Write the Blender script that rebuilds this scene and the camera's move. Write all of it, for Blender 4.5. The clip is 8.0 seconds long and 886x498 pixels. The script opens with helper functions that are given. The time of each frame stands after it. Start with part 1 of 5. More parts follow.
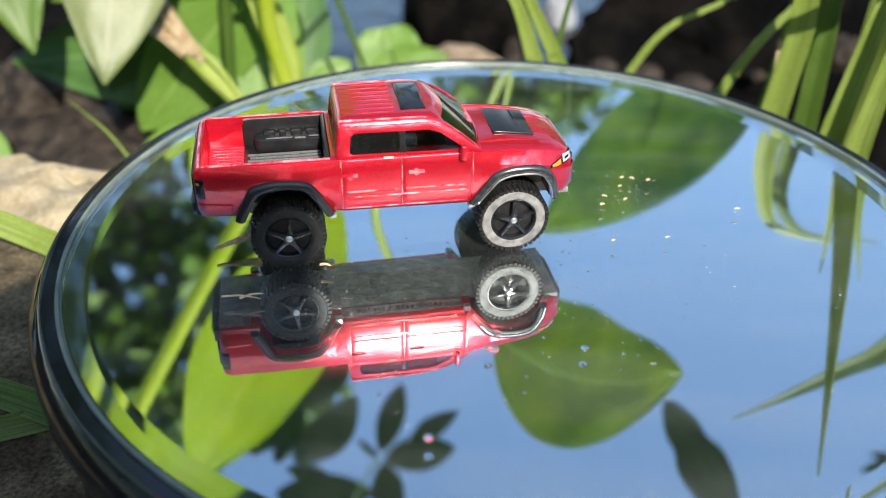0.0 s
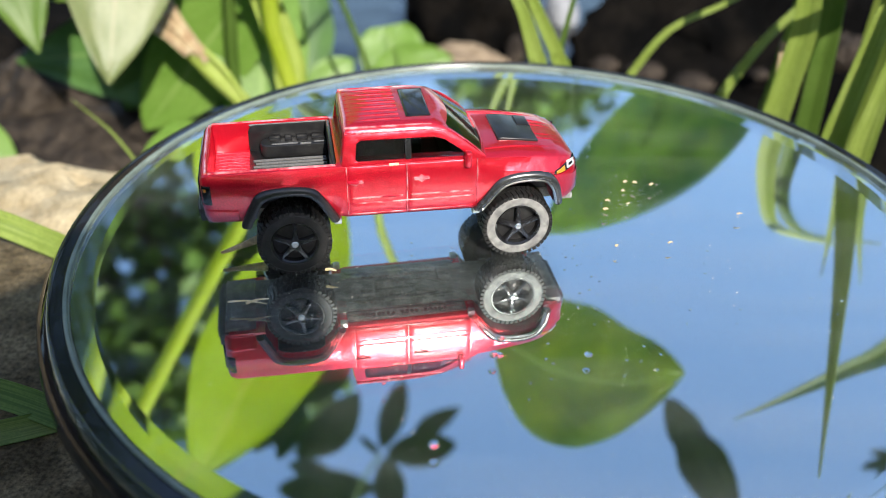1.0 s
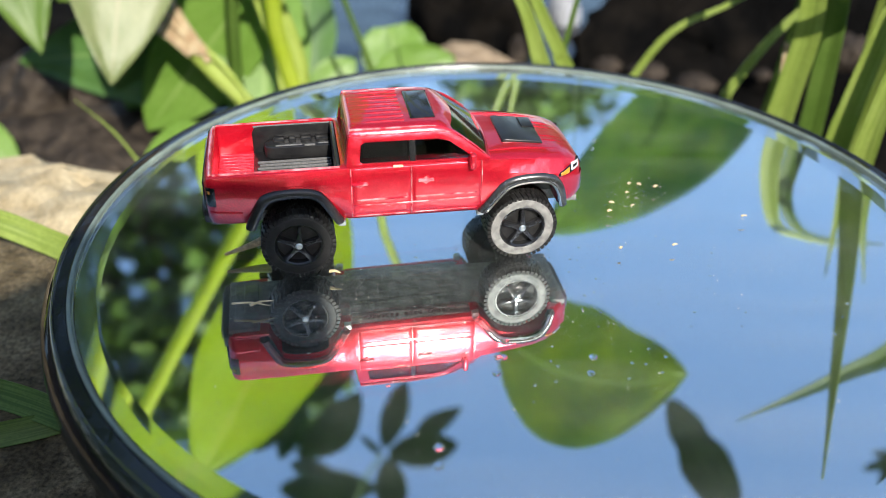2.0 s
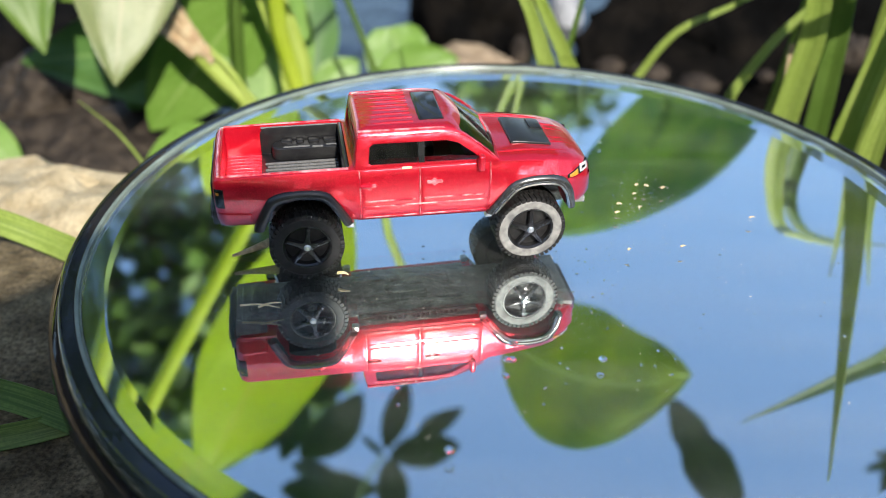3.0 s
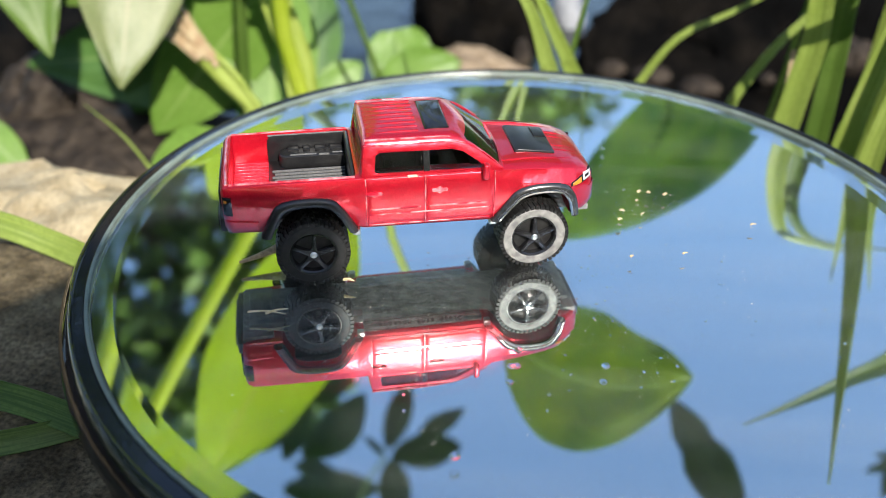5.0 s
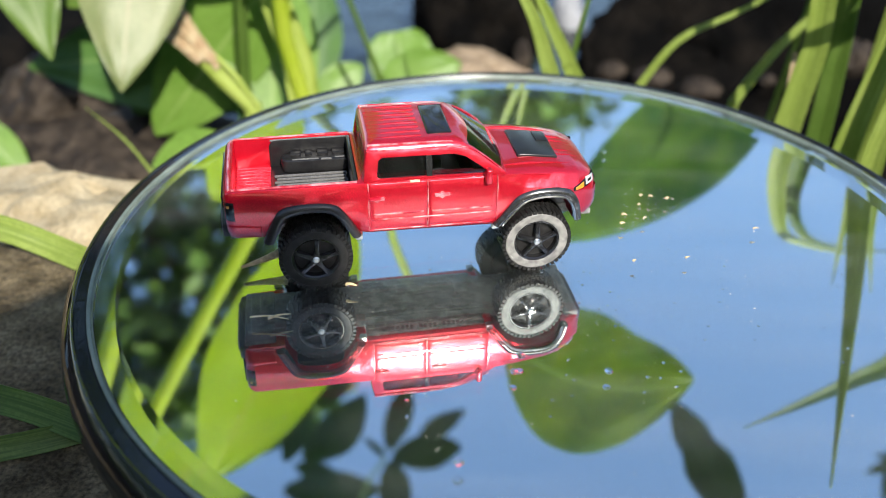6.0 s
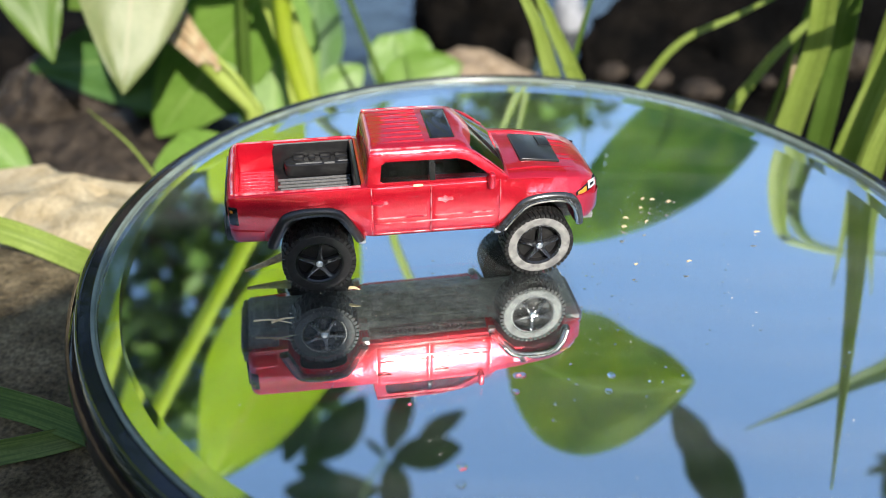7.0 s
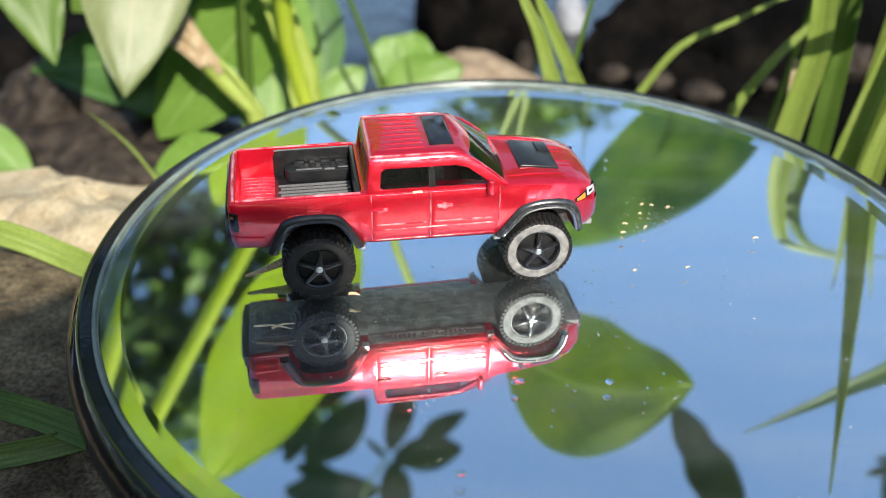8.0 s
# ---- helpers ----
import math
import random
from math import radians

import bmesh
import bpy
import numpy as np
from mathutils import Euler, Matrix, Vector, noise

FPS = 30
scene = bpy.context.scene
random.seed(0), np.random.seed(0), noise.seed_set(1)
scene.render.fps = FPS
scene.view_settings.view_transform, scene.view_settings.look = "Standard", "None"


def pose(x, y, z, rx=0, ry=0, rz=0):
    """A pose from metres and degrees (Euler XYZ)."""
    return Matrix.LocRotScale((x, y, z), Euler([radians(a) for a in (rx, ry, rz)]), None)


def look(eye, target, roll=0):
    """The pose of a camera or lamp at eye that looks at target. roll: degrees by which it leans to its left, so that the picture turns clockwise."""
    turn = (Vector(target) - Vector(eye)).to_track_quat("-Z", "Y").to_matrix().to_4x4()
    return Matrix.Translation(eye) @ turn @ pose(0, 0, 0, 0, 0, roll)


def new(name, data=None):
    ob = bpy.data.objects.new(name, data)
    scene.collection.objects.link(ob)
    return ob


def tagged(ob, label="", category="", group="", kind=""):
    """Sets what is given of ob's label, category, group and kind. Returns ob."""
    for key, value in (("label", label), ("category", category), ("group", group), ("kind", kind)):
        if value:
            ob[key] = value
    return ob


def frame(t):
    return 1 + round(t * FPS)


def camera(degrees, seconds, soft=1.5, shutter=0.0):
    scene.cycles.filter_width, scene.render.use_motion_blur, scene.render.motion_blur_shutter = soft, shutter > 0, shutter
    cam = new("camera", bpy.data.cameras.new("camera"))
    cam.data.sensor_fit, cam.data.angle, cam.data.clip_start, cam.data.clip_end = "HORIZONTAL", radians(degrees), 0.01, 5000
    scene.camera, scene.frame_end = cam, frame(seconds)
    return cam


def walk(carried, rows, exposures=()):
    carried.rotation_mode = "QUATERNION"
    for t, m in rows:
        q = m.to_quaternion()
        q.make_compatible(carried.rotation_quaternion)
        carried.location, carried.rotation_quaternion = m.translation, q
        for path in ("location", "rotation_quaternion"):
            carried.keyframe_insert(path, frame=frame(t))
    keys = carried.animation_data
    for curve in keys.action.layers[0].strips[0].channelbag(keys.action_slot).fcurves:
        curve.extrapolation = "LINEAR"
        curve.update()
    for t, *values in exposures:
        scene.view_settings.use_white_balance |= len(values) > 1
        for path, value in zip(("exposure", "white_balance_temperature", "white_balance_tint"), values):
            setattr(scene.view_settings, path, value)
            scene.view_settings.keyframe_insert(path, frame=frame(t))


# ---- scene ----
cam = camera(52.7, 8.0, 0.6)
cam.data.dof.use_dof, cam.data.dof.focus_distance, cam.data.dof.aperture_fstop = True, 0.186, 12.5


def held(x, y, z, yaw, tilt, lean):
    return pose(x, y, z, 0, 0, yaw) @ pose(0, 0, 0, 90 - tilt, 0, 0) @ pose(0, 0, 0, 0, 0, lean)


walk(cam, [
    (0.0, held(-0.0156, -0.1715, 0.1038, -0.21, 33.08, 0.96)),
    (0.5, held(-0.0164, -0.1711, 0.1060, -0.29, 33.47, 1.00)),
    (1.0, held(-0.0164, -0.1713, 0.1065, -0.15, 33.47, 1.04)),
    (1.5, held(-0.0164, -0.1711, 0.1067, -0.05, 33.51, 1.05)),
    (3.0, held(-0.0189, -0.1704, 0.1068, -0.12, 33.49, 1.11)),
    (3.5, held(-0.0181, -0.1704, 0.1070, -0.02, 33.50, 1.06)),
    (4.0, held(-0.0181, -0.1708, 0.1076, 0.05, 33.51, 1.10)),
    (4.5, held(-0.0189, -0.1715, 0.1086, 0.00, 33.56, 1.16)),
    (6.0, held(-0.0203, -0.1706, 0.1101, -0.06, 33.56, 1.13)),
    (6.5, held(-0.0207, -0.1707, 0.1104, -0.09, 33.60, 1.16)),
    (7.0, held(-0.0210, -0.1706, 0.1112, -0.10, 33.59, 1.17)),
    (7.5, held(-0.0208, -0.1707, 0.1115, -0.04, 33.55, 1.14)),
    (8.0, held(-0.0206, -0.1706, 0.1129, 0.02, 33.64, 1.22)),
])

# ---- light: clear midday sky, sun behind the camera ----
SUN = Vector((0.26, -0.74, 0.62)).normalized()
world = bpy.data.worlds.new("sky")
scene.world = world
world.use_nodes = True
wn = world.node_tree.nodes
sky = wn.new("ShaderNodeTexSky")
sky.sky_type = "NISHITA"
sky.sun_disc = False
sky.sun_elevation = math.asin(SUN.z)
sky.sun_rotation = math.atan2(SUN.x, SUN.y)
sky.air_density, sky.dust_density, sky.ozone_density = 1.0, 0.8, 1.6
wn["Background"].inputs["Strength"].default_value = 0.15
world.node_tree.links.new(sky.outputs[0], wn["Background"].inputs["Color"])
sun_data = bpy.data.lights.new("sun", "SUN")
sun_data.energy, sun_data.angle, sun_data.color = 4.5, radians(0.55), (1.0, 0.935, 0.84)
sun_ob = new("sun", sun_data)
sun_ob.matrix_world = look(SUN * 3, (0, 0, 0))
scene.view_settings.exposure = 0.9

# ---- materials ----
def material(name, base=(0.5, 0.5, 0.5), rough=0.5, metal=0.0, spec=0.5, second=None, scale=200.0, mix=(0.4, 0.65),
             fine=0.0, fine_scale=1500.0, bump=0.0, bump_scale=900.0, coat=0.0, through_light=0.0, detail=5.0, rough_var=0.0):
    """Procedural surface: two-tone noise at one scale, fine grain at another, relief, coat and leaf translucency."""
    m = bpy.data.materials.new(name)
    m.use_nodes = True
    nt = m.node_tree
    n, l = nt.nodes, nt.links
    b = n["Principled BSDF"]
    b.inputs["Roughness"].default_value = rough
    b.inputs["Metallic"].default_value = metal
    b.inputs["Specular IOR Level"].default_value = spec
    b.inputs["Coat Weight"].default_value = coat
    b.inputs["Coat Roughness"].default_value = 0.07
    co = n.new("ShaderNodeTexCoord")
    colour = None
    if second:
        t1 = n.new("ShaderNodeTexNoise")
        t1.inputs["Scale"].default_value = scale
        t1.inputs["Detail"].default_value = detail
        l.new(co.outputs["Object"], t1.inputs["Vector"])
        r = n.new("ShaderNodeMapRange")
        r.inputs["From Min"].default_value, r.inputs["From Max"].default_value = mix
        l.new(t1.outputs["Fac"], r.inputs["Value"])
        mx = n.new("ShaderNodeMix")
        mx.data_type = "RGBA"
        mx.inputs[6].default_value, mx.inputs[7].default_value = (*base, 1), (*second, 1)
        l.new(r.outputs["Result"], mx.inputs[0])
        colour = mx.outputs[2]
        if rough_var:
            rr = n.new("ShaderNodeMapRange")
            rr.inputs["To Min"].default_value, rr.inputs["To Max"].default_value = rough - rough_var, rough + rough_var
            l.new(t1.outputs["Fac"], rr.inputs["Value"])
            l.new(rr.outputs["Result"], b.inputs["Roughness"])
    if fine:
        t2 = n.new("ShaderNodeTexNoise")
        t2.inputs["Scale"].default_value = fine_scale
        l.new(co.outputs["Object"], t2.inputs["Vector"])
        hs = n.new("ShaderNodeHueSaturation")
        hs.inputs["Color"].default_value = (*base, 1)
        if colour:
            l.new(colour, hs.inputs["Color"])
        r2 = n.new("ShaderNodeMapRange")
        r2.inputs["From Min"].default_value, r2.inputs["From Max"].default_value = 0.3, 0.7
        r2.inputs["To Min"].default_value, r2.inputs["To Max"].default_value = 1 - fine, 1 + fine
        l.new(t2.outputs["Fac"], r2.inputs["Value"])
        l.new(r2.outputs["Result"], hs.inputs["Value"])
        colour = hs.outputs["Color"]
    if colour:
        l.new(colour, b.inputs["Base Color"])
    else:
        b.inputs["Base Color"].default_value = (*base, 1)
    if bump:
        t3 = n.new("ShaderNodeTexNoise")
        t3.inputs["Scale"].default_value = bump_scale
        t3.inputs["Detail"].default_value = 6
        l.new(co.outputs["Object"], t3.inputs["Vector"])
        bp = n.new("ShaderNodeBump")
        bp.inputs["Strength"].default_value = bump
        bp.inputs["Distance"].default_value = 0.6 / bump_scale
        l.new(t3.outputs["Fac"], bp.inputs["Height"])
        l.new(bp.outputs["Normal"], b.inputs["Normal"])
    if through_light:
        tr = n.new("ShaderNodeBsdfTranslucent")
        ms = n.new("ShaderNodeMixShader")
        ms.inputs[0].default_value = through_light
        if colour:
            l.new(colour, tr.inputs["Color"])
        else:
            tr.inputs["Color"].default_value = (*base, 1)
        l.new(b.outputs[0], ms.inputs[1])
        l.new(tr.outputs[0], ms.inputs[2])
        l.new(ms.outputs[0], n["Material Output"].inputs["Surface"])
    return m


def leaf_material(name, base, second, vein, thru=0.35, rough=0.42):
    """Leaf: mottled green with paler side veins that follow the leaf's own length and width (stored on the mesh)."""
    m = material(name, base, rough, 0, 0.4, second, 60, (0.35, 0.7), 0.12, 900, 0.15, 700, 0, thru)
    nt = m.node_tree
    n, l = nt.nodes, nt.links
    at = n.new("ShaderNodeAttribute")
    at.attribute_name = "span"
    sep = n.new("ShaderNodeSeparateXYZ")
    l.new(at.outputs["Vector"], sep.inputs[0])
    ab = n.new("ShaderNodeMath"); ab.operation = "ABSOLUTE"
    l.new(sep.outputs[1], ab.inputs[0])
    ma = n.new("ShaderNodeMath"); ma.operation = "MULTIPLY_ADD"
    l.new(ab.outputs[0], ma.inputs[0]); ma.inputs[1].default_value = -0.55
    l.new(sep.outputs[0], ma.inputs[2])
    mu = n.new("ShaderNodeMath"); mu.operation = "MULTIPLY"
    l.new(ma.outputs[0], mu.inputs[0]); mu.inputs[1].default_value = 7.0
    fr = n.new("ShaderNodeMath"); fr.operation = "PINGPONG"
    l.new(mu.outputs[0], fr.inputs[0]); fr.inputs[1].default_value = 0.5
    r1 = n.new("ShaderNodeMapRange")
    r1.inputs["From Min"].default_value, r1.inputs["From Max"].default_value = 0.07, 0.0
    r1.inputs["To Max"].default_value = 0.45
    l.new(fr.outputs[0], r1.inputs["Value"])
    r2 = n.new("ShaderNodeMapRange")
    r2.inputs["From Min"].default_value, r2.inputs["From Max"].default_value = 0.06, 0.02
    r2.inputs["To Max"].default_value = 0.8
    l.new(ab.outputs[0], r2.inputs["Value"])
    mxx = n.new("ShaderNodeMath"); mxx.operation = "MAXIMUM"
    l.new(r1.outputs[0], mxx.inputs[0]); l.new(r2.outputs[0], mxx.inputs[1])
    mx = n.new("ShaderNodeMix"); mx.data_type = "RGBA"
    mx.inputs[7].default_value = (*vein, 1)
    b = n["Principled BSDF"]
    src = b.inputs["Base Color"].links[0].from_socket
    l.new(mxx.outputs[0], mx.inputs[0]); l.new(src, mx.inputs[6])
    l.new(mx.outputs[2], b.inputs["Base Color"])
    for nd in n:
        if nd.type == "BSDF_TRANSLUCENT":
            l.new(mx.outputs[2], nd.inputs["Color"])
    return m


def blade_material(name, base, second, streak, thru=0.45):
    """Grass blade: mottled green with fine lengthwise ribs."""
    m = material(name, base, 0.4, 0, 0.4, second, 70, (0.35, 0.65), 0.15, 1200, 0.1, 900, 0, thru)
    n, l = m.node_tree.nodes, m.node_tree.links
    at = n.new("ShaderNodeAttribute")
    at.attribute_name = "span"
    mp = n.new("ShaderNodeMapping")
    mp.inputs["Scale"].default_value = (1.2, 5.0, 1)
    tx = n.new("ShaderNodeTexNoise")
    tx.inputs["Scale"].default_value, tx.inputs["Detail"].default_value = 1.6, 3.0
    oi = n.new("ShaderNodeObjectInfo")
    l.new(at.outputs["Vector"], mp.inputs["Vector"])
    l.new(oi.outputs["Random"], mp.inputs["Location"])
    l.new(mp.outputs[0], tx.inputs["Vector"])
    r = n.new("ShaderNodeMapRange")
    r.inputs["From Min"].default_value, r.inputs["From Max"].default_value = 0.4, 0.62
    r.inputs["To Max"].default_value = 0.8
    l.new(tx.outputs["Fac"], r.inputs["Value"])
    mx = n.new("ShaderNodeMix"); mx.data_type = "RGBA"
    mx.inputs[7].default_value = (*streak, 1)
    b = n["Principled BSDF"]
    l.new(r.outputs[0], mx.inputs[0])
    l.new(b.inputs["Base Color"].links[0].from_socket, mx.inputs[6])
    l.new(mx.outputs[2], b.inputs["Base Color"])
    for nd in n:
        if nd.type == "BSDF_TRANSLUCENT":
            l.new(mx.outputs[2], nd.inputs["Color"])
    return m


def glass(name, tint, ior=1.5, rough=0.0):
    m = bpy.data.materials.new(name)
    m.use_nodes = True
    b = m.node_tree.nodes["Principled BSDF"]
    b.inputs["Base Color"].default_value = (*tint, 1)
    b.inputs["Transmission Weight"].default_value = 1.0
    b.inputs["Roughness"].default_value = rough
    b.inputs["IOR"].default_value = ior
    return m


RED = material("red_metal_flake_paint", (0.44, 0.002, 0.013), 0.29, 0.58, 0.5, (0.65, 0.010, 0.034), 5500, (0.42, 0.62), 0.25, 14000, 0.14, 380, 1.0)
RED_DUSTY = material("dusty_red_paint", (0.50, 0.012, 0.03), 0.3, 0.4, 0.5, (0.62, 0.07, 0.11), 2600, (0.42, 0.68), 0.2, 9000, 0.1, 2500, 0.8)
# Pale patches paint sun glints along creases, seams, handles and rails.
RED_GLINT = material("glint_red_paint_edge", (0.50, 0.008, 0.03), 0.26, 0.35, 0.5, (0.72, 0.32, 0.34), 420, (0.42, 0.64), 0.15, 5000, 0.1, 2500, 1.0)
BLACK = material("black_moulded_plastic", (0.012, 0.012, 0.013), 0.3, 0, 0.5, (0.022, 0.022, 0.023), 300, (0.4, 0.7), 0.2, 4000, 0.12, 5000)
# Grey raised to stand in for sunlight the mirror throws up underneath.
UNDERBODY = material("bounce_lit_underbody_plastic", (0.13, 0.13, 0.126), 0.45, 0, 0.5, (0.29, 0.285, 0.272), 420, (0.4, 0.7), 0.4, 2500, 0.6, 1400)
# Lighter grey paints a sunlit sheen on ribs, rims, edges and bars.
LINER_SHEEN = material("sheen_bed_liner_plastic", (0.10, 0.10, 0.10), 0.22, 0, 0.8, (0.14, 0.14, 0.137), 2500, (0.38, 0.62), 0.1, 6000, 0.06, 4000)
# Slightly lighter and glossier than the rear flares' black.
FLARE_GLOSS = material("glossy_flare_plastic", (0.016, 0.016, 0.017), 0.22, 0, 0.9, (0.03, 0.03, 0.03), 700, (0.4, 0.66), 0.12, 6000, 0.04, 4000)
LINER = material("bed_liner_plastic", (0.010, 0.010, 0.011), 0.3, 0, 0.35, (0.018, 0.018, 0.018), 500, (0.4, 0.7), 0.2, 4000, 0.04, 4000)
GLOSS_BLACK = material("gloss_black_plastic", (0.008, 0.008, 0.009), 0.14, 0, 0.5, (0.016, 0.016, 0.017), 400)
RUBBER = material("tyre_rubber", (0.008, 0.008, 0.008), 0.55, 0, 0.3, (0.018, 0.0175, 0.017), 700, (0.4, 0.7), 0.25, 5000, 0.12, 5000)
SCUFFED = material("dusty_tyre_sidewall", (0.11, 0.108, 0.104), 0.6, 0, 0.4, (0.24, 0.235, 0.22), 700, (0.35, 0.68), 0.08, 5000, 0.06, 5000)
CHROME = material("bare_zinc", (0.55, 0.54, 0.52), 0.3, 1.0, 0.5, (0.4, 0.39, 0.37), 800)
AMBER = material("amber_paint", (0.55, 0.20, 0.015), 0.3, 0, 0.5, (0.45, 0.14, 0.012), 1200)
WHITE = material("white_lamp_paint", (0.36, 0.36, 0.36), 0.3, 0, 0.5, (0.5, 0.5, 0.49), 1200)
TINTED = glass("tinted_window_plastic", (0.20, 0.19, 0.18), 1.35, 0.22)
TINTED_CLEAR = glass("smoky_window_plastic", (0.55, 0.55, 0.56), 1.3)
SMOKE = glass("grey_windscreen_plastic", (0.36, 0.41, 0.37), 1.42, 0.06)
CLEAR = glass("clear_table_glass", (0.95, 0.985, 0.97), 1.5)
# a film of dust and wipe marks on the glass
cn, cl = CLEAR.node_tree.nodes, CLEAR.node_tree.links
film = cn.new("ShaderNodeBsdfDiffuse")
film.inputs["Color"].default_value = (0.72, 0.74, 0.70, 1)
where = cn.new("ShaderNodeTexCoord")
stretch = cn.new("ShaderNodeMapping")
stretch.inputs["Scale"].default_value = (9, 60, 1)
stretch.inputs["Rotation"].default_value = (0, 0, 0.35)
wipes = cn.new("ShaderNodeTexNoise")
wipes.inputs["Scale"].default_value, wipes.inputs["Detail"].default_value = 2.0, 6.0
amount = cn.new("ShaderNodeMapRange")
amount.inputs["From Min"].default_value, amount.inputs["From Max"].default_value = 0.42, 0.75
amount.inputs["To Min"].default_value, amount.inputs["To Max"].default_value = 0.006, 0.036
blend = cn.new("ShaderNodeMixShader")
cl.new(where.outputs["Object"], stretch.inputs["Vector"])
cl.new(stretch.outputs[0], wipes.inputs["Vector"])
cl.new(wipes.outputs["Fac"], amount.inputs["Value"])
cl.new(amount.outputs["Result"], blend.inputs[0])
cl.new(cn["Principled BSDF"].outputs[0], blend.inputs[1])
cl.new(film.outputs[0], blend.inputs[2])
cl.new(blend.outputs[0], cn["Material Output"].inputs["Surface"])
DROP = glass("water_drop", (1, 1, 1), 1.33)
SILVER = material("silvering", (0.90, 0.93, 0.95), 0.0, 1.0)
RIM_BLACK = material("turntable_black_plastic", (0.008, 0.009, 0.009), 0.07, 0, 0.75, (0.016, 0.016, 0.018), 60, (0.4, 0.7), 0.1, 2500, 0.03, 300, 0.0)
LIP = material("grey_green_lip_plastic", (0.13, 0.16, 0.135), 0.25, 0, 0.6, (0.19, 0.23, 0.195), 120, (0.4, 0.7), 0.1, 2000)
PALE_ROCK = material("pale_limestone", (0.27, 0.215, 0.125), 0.85, 0, 0.3, (0.37, 0.31, 0.20), 150, (0.34, 0.62), 0.22, 800, 0.5, 300)
GLARE_WHITE = material("pond_glare_white", (0.19, 0.20, 0.215), 0.8, 0, 0.3, (0.30, 0.31, 0.33), 80, (0.36, 0.62), 0.15, 700, 0.4, 260)
TAN_ROCK = material("tan_stone", (0.15, 0.11, 0.07), 0.85, 0, 0.2, (0.24, 0.185, 0.125), 150, (0.34, 0.62), 0.22, 800, 0.5, 300)
BROWN_ROCK = material("brown_pond_rock", (0.055, 0.042, 0.024), 0.9, 0, 0.12, (0.155, 0.122, 0.073), 90, (0.35, 0.65), 0.5, 900, 1.0, 300)
# Near-black albedo puts the bank's shade into the rock colour.
SHADED_ROCK = material("shade_dark_rock", (0.0025, 0.0025, 0.0025), 0.95, 0, 0.02, (0.0095, 0.008, 0.0065), 40, (0.4, 0.7), 0.3, 600, 0.8, 150)
# Brown stone with its shade mixed into the colour.
SHADED_STONE = material("shaded_brown_stone", (0.016, 0.012, 0.009), 0.7, 0, 0.2, (0.055, 0.042, 0.030), 120, (0.4, 0.7), 0.4, 700, 0.9, 250)
# Soil base colour lowered to carry the deep shade of the bank.
SOIL = material("shade_dark_soil", (0.007, 0.006, 0.005), 0.95, 0, 0.03, (0.024, 0.019, 0.0135), 25, (0.4, 0.7), 0.4, 300, 0.9, 120)
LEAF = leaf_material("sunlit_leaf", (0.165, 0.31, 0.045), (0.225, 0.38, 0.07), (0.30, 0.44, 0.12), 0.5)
LEAF_PALE = leaf_material("pale_leaf", (0.15, 0.19, 0.068), (0.20, 0.225, 0.088), (0.24, 0.235, 0.105), 0.3)
# Darker leaf green that holds cast shadow in its colour.
LEAF_SHADOWED = leaf_material("shadowed_green_leaf", (0.055, 0.13, 0.03), (0.085, 0.18, 0.04), (0.15, 0.25, 0.07), 0.35)
LEAF_MID = leaf_material("mid_green_leaf", (0.105, 0.19, 0.028), (0.15, 0.235, 0.042), (0.20, 0.29, 0.085), 0.45)
LEAF_OVER = leaf_material("overhead_leaf", (0.15, 0.29, 0.018), (0.31, 0.43, 0.016), (0.36, 0.52, 0.09), 0.65)
LEAF_SHEEN = leaf_material("glossy_green_leaf", (0.11, 0.29, 0.06), (0.32, 0.53, 0.05), (0.24, 0.44, 0.08), 0.65, 0.25)
LEAF_GOLD = leaf_material("yellow_green_leaf", (0.38, 0.54, 0.010), (0.46, 0.60, 0.016), (0.52, 0.58, 0.07), 0.6)
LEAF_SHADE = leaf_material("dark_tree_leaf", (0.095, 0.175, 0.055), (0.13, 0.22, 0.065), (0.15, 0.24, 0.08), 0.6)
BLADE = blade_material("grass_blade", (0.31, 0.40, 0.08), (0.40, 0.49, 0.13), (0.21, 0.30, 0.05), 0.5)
# Deep green; the two low side blades take it for their shade.
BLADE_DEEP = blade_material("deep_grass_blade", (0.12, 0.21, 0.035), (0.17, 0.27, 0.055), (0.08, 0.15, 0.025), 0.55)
STALK = blade_material("pale_green_stalk", (0.36, 0.46, 0.09), (0.46, 0.54, 0.15), (0.28, 0.36, 0.05), 0.35)
# Yellow-green raised so the colour supplies the stalk's sunlight.
STALK_LIT = blade_material("sunlit_green_stalk", (0.50, 0.62, 0.05), (0.58, 0.68, 0.09), (0.42, 0.54, 0.03), 0.55)
DRY = material("dry_leaf_sheath", (0.40, 0.28, 0.16), 0.75, 0, 0.3, (0.52, 0.43, 0.27), 220, (0.35, 0.65), 0.25, 1500, 0.5, 900, 0, 0.15)
CHAFF = material("dry_chaff", (0.50, 0.38, 0.20), 0.7, 0, 0.3, (0.62, 0.52, 0.34), 900, (0.35, 0.65), 0.2, 3000)
TREE_LEAF = material("tree_leaves", (0.075, 0.145, 0.022), 0.5, 0, 0.25, (0.14, 0.235, 0.035), 30, (0.35, 0.65), 0.2, 300, 0, 1, 0, 0.35)
BARK = material("grey_brown_bark", (0.10, 0.07, 0.045), 0.9, 0, 0.3, (0.18, 0.14, 0.10), 60, (0.35, 0.65), 0.3, 300, 0.8, 90)
DUST = material("pale_dust_specks", (0.55, 0.53, 0.45), 0.8)
